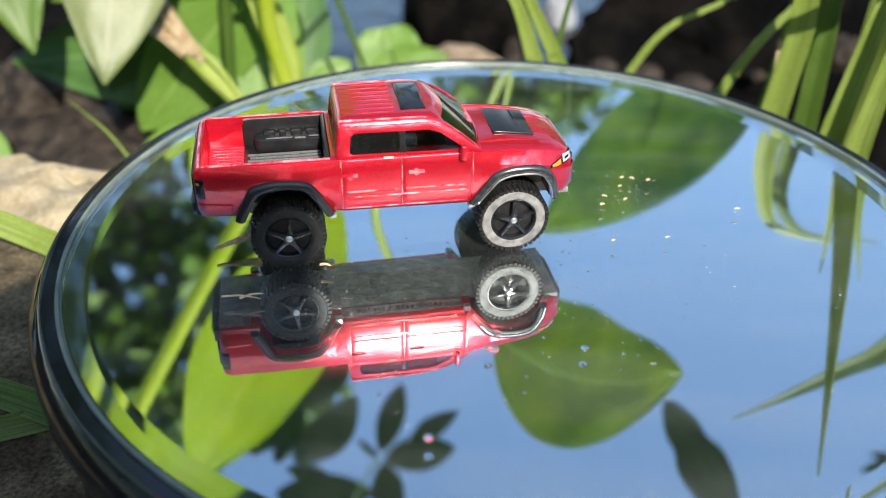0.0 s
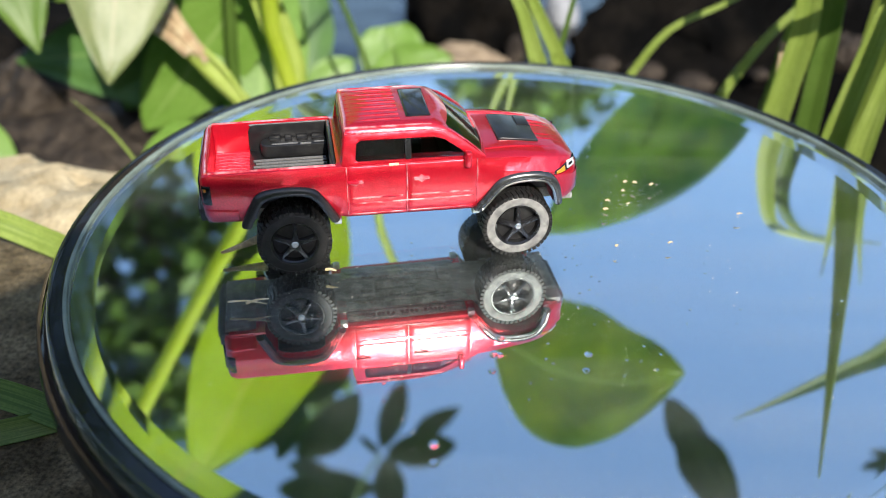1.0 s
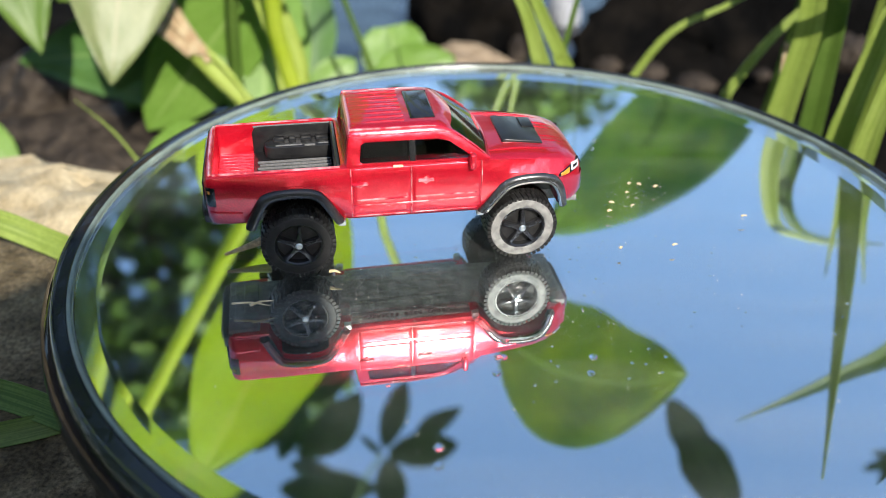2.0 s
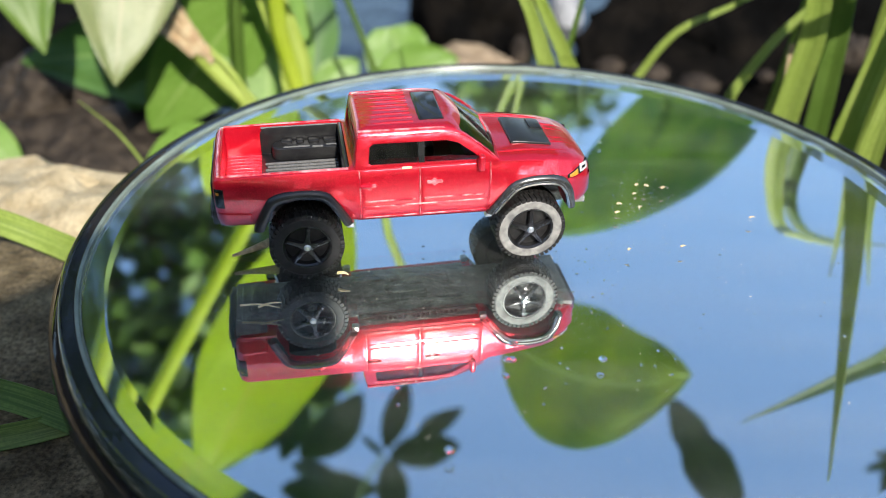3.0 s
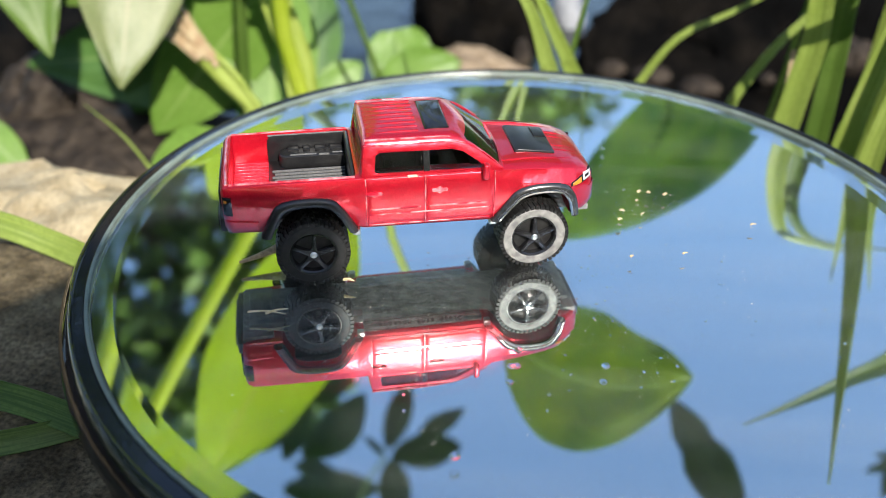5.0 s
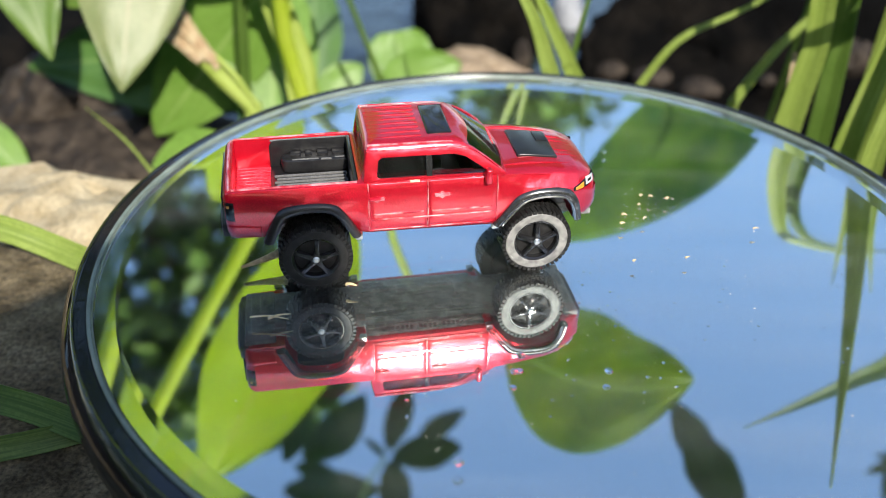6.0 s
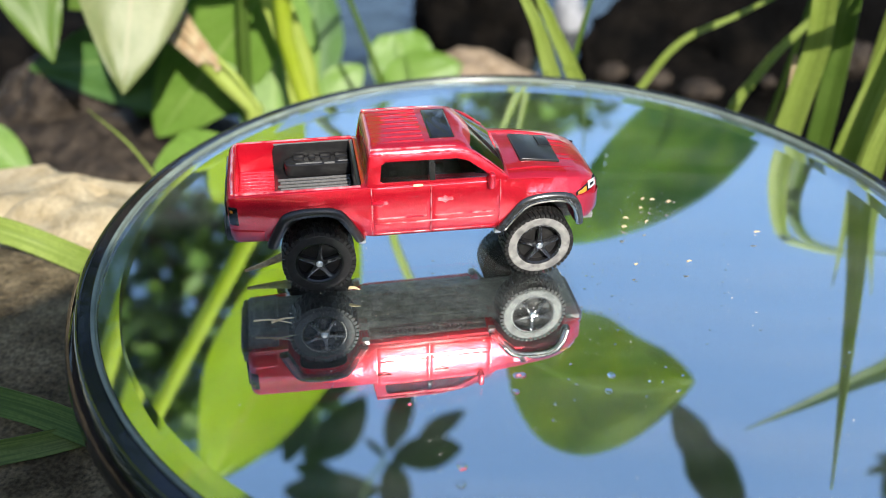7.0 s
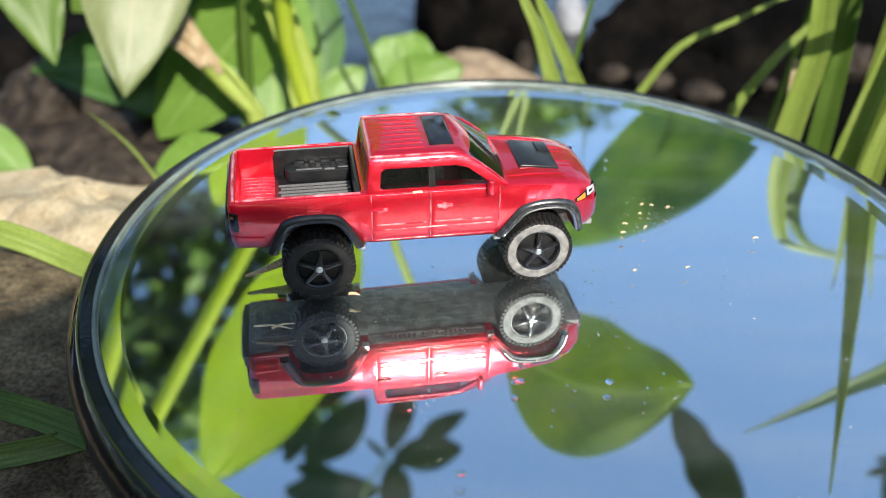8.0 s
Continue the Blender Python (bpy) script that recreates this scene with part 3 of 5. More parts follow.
for x in xs:
    s = section(x)
    loop = [(y, z) for y, z in s] + [(-y, z) for y, z in s[::-1] if y > 0]
    rings.append([bm.verts.new((x, y, z)) for y, z in loop])
n = len(rings[0])
for a, b in zip(rings, rings[1:]):
    for i in range(n):
        bm.faces.new((a[i], a[(i + 1) % n], b[(i + 1) % n], b[i]))
bm.faces.new(rings[0])
bm.faces.new(rings[-1][::-1])
cut = []
for wx, arch in zip(WHEELS_X, ARCHES):
    for side in (-1, 1):
        c = bmesh.new()
        cut.append(prism(c, [(wx + arch[0][0], 9)] + [(wx + a, b) for a, b in arch] + [(wx + arch[-1][0], 9)], side * 5.0, side * 15.0))
c = bmesh.new()
cut.append(box(c, -38.3, -13.7, -10.5, 10.5, 17.2, 30, 0.5, 2))
c = bmesh.new()
cut.append(box(c, -11.8, 11.5, -10.2, 10.2, 17.0, 30))
lower = tpart("body", carved(bm, cut, 0.16), RED, truck, "metal-flake red painted body shell")

# cab
bm = bmesh.new()
LEVELS = [(23.5, -13.5, 17.0, 11.75, 1.2), (24.5, -13.5, 16.3, 11.65, 1.3), (27.3, -13.1, 12.9, 10.9, 1.5), (29.4, -12.8, 10.2, 10.2, 1.7), (30.3, -12.6, 8.9, 9.8, 1.9),
          (30.95, -12.2, 7.9, 9.3, 2.0), (31.35, -11.6, 6.9, 8.6, 2.0), (31.5, -10.8, 5.9, 7.6, 2.0)]
rings = []
for z, xr, xf, hw, bow in LEVELS:
    loop = [(xr, hw * t, 0) for t in (-0.92, -0.5, 0, 0.5, 0.92)]
    loop += [(xr + 0.25, hw * 0.985, 0)] + [(xr + 0.9 + (xf - bow - xr - 1.8) * k / 10, hw, 0) for k in range(11)]
    loop += [(xf - bow * t * t, hw * t, 0) for t in (0.97, 0.85, 0.6, 0.3, 0, -0.3, -0.6, -0.85, -0.97)]
    loop += [(xr + 0.9 + (xf - bow - xr - 1.8) * k / 10, -hw, 0) for k in range(10, -1, -1)] + [(xr + 0.25, -hw * 0.985, 0)]
    rings.append([bm.verts.new((x, y, z)) for x, y, _ in loop])
n = len(rings[0])
for a, b in zip(rings, rings[1:]):
    for i in range(n):
        bm.faces.new((a[i], a[(i + 1) % n], b[(i + 1) % n], b[i]))
bm.faces.new(rings[0])
bm.faces.new(rings[-1][::-1])
SIDE_OPENING = [(-10.7, 25.2), (-10.2, 24.8), (11.6, 24.6), (10.3, 25.9), (7.1, 28.1), (4.8, 28.7), (-9.4, 28.8), (-10.3, 28.3)]
REAR_WIN = [(-10.7, 25.2), (-10.2, 24.8), (-1.0, 24.8), (-1.0, 28.7), (-9.4, 28.8), (-10.3, 28.3)]
FRONT_WIN = [(0.5, 24.8), (11.6, 24.6), (10.3, 25.9), (7.1, 28.1), (4.8, 28.7), (0.5, 28.8)]
SCREEN = [(-10.5, 24.9), (10.5, 24.9), (9.1, 29.9), (8.2, 30.25), (-8.2, 30.25), (-9.1, 29.9)]
BACKLIGHT = [(-9.4, 24.9), (9.4, 24.9), (8.8, 29.2), (-8.8, 29.2)]
cut = []
for poly in (SIDE_OPENING,):
    c = bmesh.new()
    cut.append(prism(c, poly, -14, 14))
c = bmesh.new()
cut.append(prism(c, SCREEN, 7.4, 21, "x"))
c = bmesh.new()
cut.append(prism(c, BACKLIGHT, -20, -9, "x"))
c = bmesh.new()
cut.append(prism(c, [(-12.0, 22), (14.0, 22), (12.6, 25.4), (8.3, 29.9), (-11.8, 29.9)], -9.2, 9.2))
cab = tpart("cab", carved(bm, cut, 0.14), RED, truck, "red cab with ribbed roof")
cab.matrix_basis = pose(0.0006, 0, -0.0003)
for k in range(8):
    y = -7.0 + 2.0 * k
    b = bmesh.new()
    tube(b, [(-11.6, y, 31.16), (-6, y, 31.4), (-1.4, y, 31.4)], 0.34, 0.34, 8, 8)
    tpart("roof_rib", b, RED, cab)
for side in (-1, 1):
    b = bmesh.new()
    tube(b, [(-12.3, side * 9.2, 31.0), (-2, side * 9.35, 31.05), (4.0, side * 9.25, 30.95), (6.0, side * 9.3, 30.35)], 0.3, 0.1, 8, 24)
    tpart("roof_rail", b, RED_GLINT, cab)
    b = bmesh.new()
    tube(b, [(-12.5, side * 9.95, 30.15), (-2, side * 10.0, 30.2), (5.4, side * 9.95, 30.05), (9.3, side * 10.25, 28.9), (14.3, side * 11.45, 25.2)], 0.22, 0.12, 8, 28, 0.3)
    tpart("drip_rail", b, RED_GLINT, cab)
b = bmesh.new()
box(b, -0.2, 5.0, -6.7, 6.7, 31.1, 31.68, 0.5, 3)
tpart("sunroof", b, GLOSS_BLACK, cab, "glossy black sunroof")


def pane(poly, side):
    b = bmesh.new()
    prism(b, poly, -0.2, 0.2)
    for v in b.verts:
        v.co.y = side * (11.35 - (v.co.z - 24.8) * 0.32 - 0.25) + v.co.y
    return b


for side in (-1, 1):
    tpart("side_window", pane(REAR_WIN, side), TINTED, cab, "dark tinted plastic window")
    tpart("side_window", pane([(x, z) for x, z in FRONT_WIN], side), TINTED_CLEAR, cab, "smoky tinted plastic window")
    b = bmesh.new()
    box(b, -0.85, 0.35, side * 9.75 - 0.4, side * 9.75 + 0.4, 24.7, 28.85)
    for v in b.verts:
        v.co.y += side * (1.35 - (v.co.z - 24.8) * 0.30)
    tpart("door_pillar", b, GLOSS_BLACK, cab)
LV = np.array(LEVELS)


def screen_x(y, z):
    """How far forward the windscreen lies."""
    xf, hw, bow = [float(np.interp(z, LV[:, 0], LV[:, k])) for k in (2, 3, 4)]
    return xf - bow * (y / hw) ** 2 - 0.12


b = bmesh.new()
front, back = [], []
for k in range(9):
    z = 24.6 + 5.75 * k / 8
    hw = 10.75 - (z - 24.9) * 0.27
    front.append([b.verts.new((screen_x(hw * t / 6, z), hw * t / 6, z)) for t in range(-6, 7)])
    back.append([b.verts.new((screen_x(hw * t / 6, z) - 0.4, hw * t / 6, z)) for t in range(-6, 7)])
for k in range(8):
    for t in range(12):
        b.faces.new((front[k][t], front[k][t + 1], front[k + 1][t + 1], front[k + 1][t]))
        b.faces.new((back[k][t], back[k + 1][t], back[k + 1][t + 1], back[k][t + 1]))
edge = [(0, t) for t in range(13)] + [(k, 12) for k in range(1, 9)] + [(8, t) for t in range(11, -1, -1)] + [(k, 0) for k in range(7, 0, -1)]
for (k, t), (m, n) in zip(edge, edge[1:] + edge[:1]):
    b.faces.new((front[k][t], back[k][t], back[m][n], front[m][n]))
tpart("windscreen", b, SMOKE, cab, "dark grey-green tinted windscreen")
b = bmesh.new()
prism(b, BACKLIGHT, -12.9, -12.5, "x")
tpart("rear_window", b, TINTED, cab, "dark rear window")
# cabin seen through the windows
b = bmesh.new()
box(b, -11.7, 11.4, -10.1, 10.1, 17.1, 18.0)
for sy in (-5, 5):
    box(b, 0.2, 4.6, sy - 3.2, sy + 3.2, 18, 21.2, 0.6)
    box(b, -1.2, 0.8, sy - 3.1, sy + 3.1, 19, 26.6, 0.7)
    box(b, -0.9, 0.5, sy - 1.6, sy + 1.6, 26.4, 28.6, 0.5)
box(b, -8.8, -6.6, -9.0, 9.0, 18, 26.2, 0.7)
box(b, -6.8, -3.0, -9.0, 9.0, 18, 21.4, 0.6)
box(b, 8.6, 12.4, -9.8, 9.8, 18, 25.0, 0.6)
tpart("interior", b, BLACK, cab, "black moulded seats and dashboard")
b = bmesh.new()
ring = [(7.6 - 0.45 * math.sin(t * math.pi / 10), 5 + 2.1 * math.cos(t * math.pi / 10), 24.6 + 2.0 * math.sin(t * math.pi / 10)) for t in range(21)]
tube(b, ring, 0.28, 0.28, 6, 40)
tpart("steering_wheel", b, BLACK, cab)

# doors, handles, creases
for side in (-1, 1):
    for x0, x1, hx in ((-11.7, -0.2, -10.3), (0.12, 13.9, 2.8)):
        b = bmesh.new()
        front = x1 > 5
        side_patch(b, list(np.linspace(x0, x1, 14)), (lambda x: 12.9), (lambda x: 23.62), side, 0.2)
        door = tpart("door", b, RED, truck, "red door with moulded handle")
        b = bmesh.new()
        side_patch(b, list(np.linspace(x0 + 0.6, x1 - 0.7, 10)), (lambda x: 16.75), (lambda x: 17.2), side, 0.42, 0.2, 4)
        tpart("crease", b, RED_GLINT, door)
        b = bmesh.new()
        side_patch(b, list(np.linspace(x0 + 0.4, x1 - 0.4, 10)), (lambda x: 12.95), (lambda x: 13.3), side, 0.36, 0.2, 4)
        tpart("sill_strip", b, RED_GLINT, door)
        b = bmesh.new()
        y = side * (half_width(hx, 20.6) + 0.28)
        box(b, hx - 1.6, hx + 1.6, y - 0.42, y + 0.42, 20.3, 20.9, 0.22)
        prism(b, [(hx - 1.2, 20.6), (hx, 19.7), (hx + 1.2, 20.6), (hx, 21.4)], y - side * 0.2, y + side * 0.16, "y", 0.05)
        tpart("handle", b, RED_GLINT, door)
    for sx in (-11.95, -0.05, 14.15):
        b = bmesh.new()
        side_patch(b, [sx - 0.13, sx + 0.13], (lambda x: 12.8), (lambda x: 23.7), side, 0.26, 0.3, 12)
        tpart("door_seam", b, RED_GLINT, truck)
    b = bmesh.new()
    side_patch(b, list(np.linspace(-11.6, 13.6, 16)), (lambda x: 15.75), (lambda x: 16.0), side, 0.36, 0.2, 3)
    tpart("lower_crease", b, RED_GLINT, truck)
    b = bmesh.new()
    box(b, 11.4, 12.7, side * 12.9 - 0.9, side * 12.9 + 0.9, 22.6, 25.9, 0.45, 3)
    box(b, 11.3, 12.9, side * 11.8 - 0.6, side * 11.8 + 0.6, 23.8, 24.7, 0.25)
    tpart("door_mirror", b, RED, truck, "red stub door mirror")
    for wx, back, arch, flare in zip(WHEELS_X, (True, False), ARCHES, FLARES):
        b = bmesh.new()
        loops = []
        for (a, c), (d, e) in zip(arch, flare):
            row = [(a, 11.2, c), (a, 12.95, c), (a * 0.75 + d * 0.25, 13.3, c * 0.75 + e * 0.25), (a * 0.45 + d * 0.55, 13.35, c * 0.45 + e * 0.55),
                   (a * 0.12 + d * 0.88, 12.95, c * 0.12 + e * 0.88), (d, 12.5, e), (d, 11.2, e)]
            loops.append([b.verts.new((wx + x, side * y, z)) for x, y, z in row])
        for p, q in zip(loops, loops[1:]):
            for i in range(7):
                b.faces.new((p[i], p[(i + 1) % 7], q[(i + 1) % 7], q[i]))
        b.faces.new(loops[0])
        b.faces.new(loops[-1][::-1])
        tpart("fender_flare", b, BLACK if back else FLARE_GLOSS, truck, "black plastic wheel-arch flare" + ("" if back else " in glossier finish"), 40)
        if not back:
            b = bmesh.new()
            tube(b, [(wx + u * 1.02, side * 13.02, w + 0.12) for u, w in arch[1:-1:2]], 0.3, 0.3, 6, 60, 0.3)
            tpart("flare_edge", b, CHROME, truck, "bright metal strip along the flare's inner edge")
        b = bmesh.new()
        box(b, wx + (8.2 if back else -9.7), wx + (9.7 if back else -8.2), side * 11.2 - 0.7, side * 11.2 + 0.7, 10.9, 12.3, 0.2)
        tpart("chassis_tab", b, CHROME, truck, "bare metal tab")
    # lamps
    b = bmesh.new()
    side_patch(b, list(np.linspace(30.3, 35.3, 12)), (lambda x: 18.7 + 0.12 * (x - 30.3)), (lambda x: 19.6 + 0.30 * (x - 30.3)), side, 0.1, 0.4, 5)
    lamp = tpart("headlight", b, GLOSS_BLACK, truck, "black headlight with amber and white paint")
    b = bmesh.new()
    side_patch(b, list(np.linspace(30.7, 32.9, 8)), (lambda x: 18.85 + 0.10 * (x - 30.3)), (lambda x: 19.45 + 0.26 * (x - 30.3)), side, 0.2, 0.2, 4)
    tpart("indicator", b, AMBER, lamp, "amber indicator")
    b = bmesh.new()
    side_patch(b, list(np.linspace(33.25, 35.3, 8)), (lambda x: 19.3), (lambda x: 20.75), side, 0.2, 0.2, 5)
    bezel = tpart("bezel", b, WHITE, lamp, "white-painted lamp surround")
    b = bmesh.new()
    side_patch(b, list(np.linspace(33.7, 34.9, 6)), (lambda x: 19.7), (lambda x: 20.35), side, 0.28, 0.2, 4)
    tpart("lens", b, GLOSS_BLACK, lamp)
    b = bmesh.new()
    side_patch(b, list(np.linspace(-39.8, -38.0, 8)), (lambda x: 17.4), (lambda x: 21.6), side, 0.14, 0.5, 6)
    lamp = tpart("tail_light", b, GLOSS_BLACK, truck, "black tail light with amber segment")
    b = bmesh.new()
    side_patch(b, list(np.linspace(-39.5, -38.9, 4)), (lambda x: 20.3), (lambda x: 21.0), side, 0.2, 0.2, 4)
    tpart("amber_segment", b, AMBER, lamp)
    b = bmesh.new()
    side_patch(b, list(np.linspace(-39.6, -33.2, 12)), (lambda x: 12.75), (lambda x: 16.3 - 0.10 * (x + 39.6)), side, 0.22, 0.5, 6)
    tpart("bumper_corner", b, RED, truck)
b = bmesh.new()
side_patch(b, list(np.linspace(-3.6, -1.6, 5)), (lambda x: 23.45), (lambda x: 23.95), -1, 0.3, 0.2, 3)
tpart("paint_chip", b, CHAFF, truck, "yellow bare spot in the paint")

# hood
b = bmesh.new()
prism(b, [(19.3, 23.6), (28.2, 22.8), (28.2, 23.6), (27.6, 24.05), (20.4, 24.95), (19.6, 24.8)], -5.9, 5.9, "y", 0.35, 3)
scoop = tpart("hood_scoop", b, BLACK, truck, "satin black hood scoop")
b = bmesh.new()
prism(b, [(25.3, 23.6), (28.2, 23.2), (28.2, 23.75), (27.8, 24.15), (25.3, 24.5)], 0.6, 5.3, "y", 0.12)
tpart("scoop_mouth", b, LINER, scoop)
for y in (-8.2, 8.2):
    b = bmesh.new()
    tube(b, [(14.8, y * 1.08, 24.05), (22, y, 24.02), (29, y * 0.9, 22.95), (33, y * 0.78, 21.9)], 0.32, 0.25, 8, 20)
    tpart("hood_ridge", b, RED, truck)
for y in (-4.3, -2.2, 2.2, 4.3):
    b = bmesh.new()
    tube(b, [(27.8, y, 23.45), (31, y * 0.92, 22.85), (34, y * 0.85, 21.75)], 0.3, 0.2, 8, 14)
    tpart("hood_ridge", b, RED, truck)

# nose and tail
b = bmesh.new()
box(b, 34.6, 36.5, -6.8, 6.8, 15.4, 19.2, 0.4)
grille = tpart("grille", b, BLACK, truck, "black grille")
for k in range(5):
    b = bmesh.new()
    box(b, 36.3, 36.75, -6.2, 6.2, 15.9 + 0.65 * k, 16.2 + 0.65 * k, 0.08)
    tpart("grille_bar", b, GLOSS_BLACK, grille)
b = bmesh.new()
prism(b, [(34.0, -9.0), (35.7, -8.7), (37.0, -6.8), (37.0, 6.8), (35.7, 8.7), (34.0, 9.0)], 12.5, 15.6, "z", 0.4)
tpart("front_bumper", b, BLACK, truck, "black front bumper")
b = bmesh.new()
prism(b, [(-38.6, -9.8), (-40.8, -9.4), (-41.2, -6), (-41.2, 6), (-40.8, 9.4), (-38.6, 9.8)], 12.6, 15.6, "z", 0.35)
step = tpart("rear_bumper", b, BLACK, truck, "black rear step bumper")
b = bmesh.new()
for i in range(18):
    for k in range(3):
        box(b, -41.35, -41.1, -7.2 + 0.82 * i, -6.75 + 0.82 * i, 12.9 + 0.85 * k, 13.35 + 0.85 * k)
tpart("grip_pattern", b, BLACK, step)
b = bmesh.new()
box(b, -40.45, -39.6, -9.6, 9.6, 15.9, 22.0, 0.3)
gate = tpart("tailgate", b, GLOSS_BLACK, truck, "dark tailgate panel")
b = bmesh.new()
box(b, -40.7, -40.3, -2.4, 2.4, 19.4, 20.6, 0.15)
tpart("tailgate_handle", b, BLACK, gate)

# load bed
b = bmesh.new()
for k in range(14):
    y = -9.3 + 1.43 * k
    box(b, -38.1, -30.8, y - 0.36, y + 0.36, 17.0, 17.62, 0.2)
tpart("bed_floor_rib", b, RED_DUSTY, truck, "dusty pink-red ribs of the bed floor")
b = bmesh.new()
box(b, -30.9, -13.75, -10.4, 10.4, 17.24, 17.7, 0.15)
liner = tpart("bed_liner", b, LINER, truck, "black ribbed bed liner")
WALL = [(-30.9, 17.3), (-13.8, 17.3), (-13.8, 23.55)] + [(-29.2 - 1.7 * math.sin(k * math.pi / 12), 21.85 + 1.7 * math.cos(k * math.pi / 12)) for k in range(7)]
for side in (-1, 1):
    b = bmesh.new()
    prism(b, WALL, side * 9.75, side * 10.45, "y", 0.12)
    tpart("liner_wall", b, LINER, liner)
for k in range(11):
    y = -9.0 + 1.35 * k
    b = bmesh.new()
    box(b, -30.2 + 0.5 * (k % 2), -14.9, y - 0.28, y + 0.28, 17.6, 18.15, 0.2)
    tpart("liner_rib", b, LINER_SHEEN, liner)
b = bmesh.new()
PLAN = [(-14.7, 5.6), (-14.7, 9.6)] + [(-26.6 - 2.0 * math.sin(k * math.pi / 10), 7.6 + 2.0 * math.cos(k * math.pi / 10)) for k in range(11)]
prism(b, PLAN, 17.6, 20.7, "z", 0.55, 3)
wheel_box = tpart("wheel_box", b, LINER, liner, "black rounded block along the bed side")
for x0, x1 in ((-26.6, -24.3), (-23.4, -21.9), (-20.9, -18.6), (-17.7, -15.0)):
    b = bmesh.new()
    box(b, x0, x1, 7.6, 9.5, 20.5, 21.15, 0.18)
    tpart("lug", b, LINER, wheel_box)
for x0, x1, y0 in ((-26.2, -20.6, 5.95), (-20.2, -17.9, 5.7), (-17.3, -15.0, 6.15)):
    b = bmesh.new()
    box(b, x0, x1, y0, y0 + 0.55, 20.45, 20.8, 0.14)
    tpart("block_edge", b, LINER_SHEEN, wheel_box)
b = bmesh.new()
box(b, -14.6, -13.8, -9.9, 9.9, 18, 24.0, 0.25)
tpart("headboard", b, BLACK, liner)
for side in (-1, 1):
    b = bmesh.new()
    tube(b, [(-38.2, side * 10.9, 23.86), (-26, side * 11.0, 23.9), (-14, side * 11.05, 23.92)], 0.26, 0.26, 8, 20, 0.3)
    tpart("bed_rail", b, RED_GLINT, truck)
    b = bmesh.new()
    tube(b, [(-30.6, side * 10.2, 23.45), (-22, side * 10.2, 23.5), (-14, side * 10.2, 23.5)], 0.24, 0.24, 8, 16, 0.4)
    tpart("liner_rim", b, LINER_SHEEN, liner)
b = bmesh.new()
tube(b, [(-38.75, -10.6, 23.8), (-39.0, 0, 23.85), (-38.75, 10.6, 23.8)], 0.26, 0.26, 8, 16, 0.3)
tpart("tailgate_rail", b, RED_GLINT, truck)

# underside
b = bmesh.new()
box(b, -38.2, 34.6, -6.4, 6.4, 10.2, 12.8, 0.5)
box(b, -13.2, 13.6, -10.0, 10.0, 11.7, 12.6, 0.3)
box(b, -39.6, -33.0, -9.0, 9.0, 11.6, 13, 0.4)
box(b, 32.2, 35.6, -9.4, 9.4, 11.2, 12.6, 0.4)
chassis = tpart("chassis", b, UNDERBODY, truck, "dark plastic underbody with moulded ribs, grey raised for mirror light")
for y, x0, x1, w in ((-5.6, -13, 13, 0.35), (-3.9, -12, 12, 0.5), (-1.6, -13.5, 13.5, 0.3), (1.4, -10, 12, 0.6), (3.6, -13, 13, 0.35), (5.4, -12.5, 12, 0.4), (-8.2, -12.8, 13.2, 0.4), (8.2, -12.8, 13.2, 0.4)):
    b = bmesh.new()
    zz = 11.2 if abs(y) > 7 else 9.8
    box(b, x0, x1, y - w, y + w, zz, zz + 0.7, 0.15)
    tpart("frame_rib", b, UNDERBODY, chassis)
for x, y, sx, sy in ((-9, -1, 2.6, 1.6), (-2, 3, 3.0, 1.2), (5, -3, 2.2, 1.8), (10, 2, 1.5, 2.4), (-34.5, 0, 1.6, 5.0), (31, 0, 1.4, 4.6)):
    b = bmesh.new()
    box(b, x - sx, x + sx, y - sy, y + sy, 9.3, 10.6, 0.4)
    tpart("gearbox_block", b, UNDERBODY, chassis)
for k in range(18):
    if k not in (7, 12):
        b = bmesh.new()
        box(b, -9.6 + 1.05 * k, -8.95 + 1.05 * k, -9.4, -8.6, 11.2, 11.75, 0.1)
        tpart("moulded_bar", b, LINER_SHEEN, chassis)
for side in (-1, 1):
    b = bmesh.new()
    tube(b, [(-13, side * 7.3, 11.6), (0, side * 7.3, 11.6), (13.4, side * 7.3, 11.6)], 0.2, 0.2, 6, 8)
    tpart("frame_rib", b, LINER_SHEEN, chassis)
for wx, arch in zip(WHEELS_X, ARCHES):
    b = bmesh.new()
    revolve(b, [(0.9, -7), (0.9, 7)], 16, "y", False)
    bmesh.ops.translate(b, verts=b.verts, vec=(wx, 0, 7.5))
    box(b, wx - 1.6, wx + 1.6, -2.5, 2.5, 6.6, 10.2, 0.5)
    tpart("axle", b, BLACK, truck)
    b = bmesh.new()
    prism(b, [(wx + a * 0.98, min(z, 17.0)) for a, z in arch[::4]], -6.2, 6.2)
    tpart("wheel_well", b, BLACK, truck)


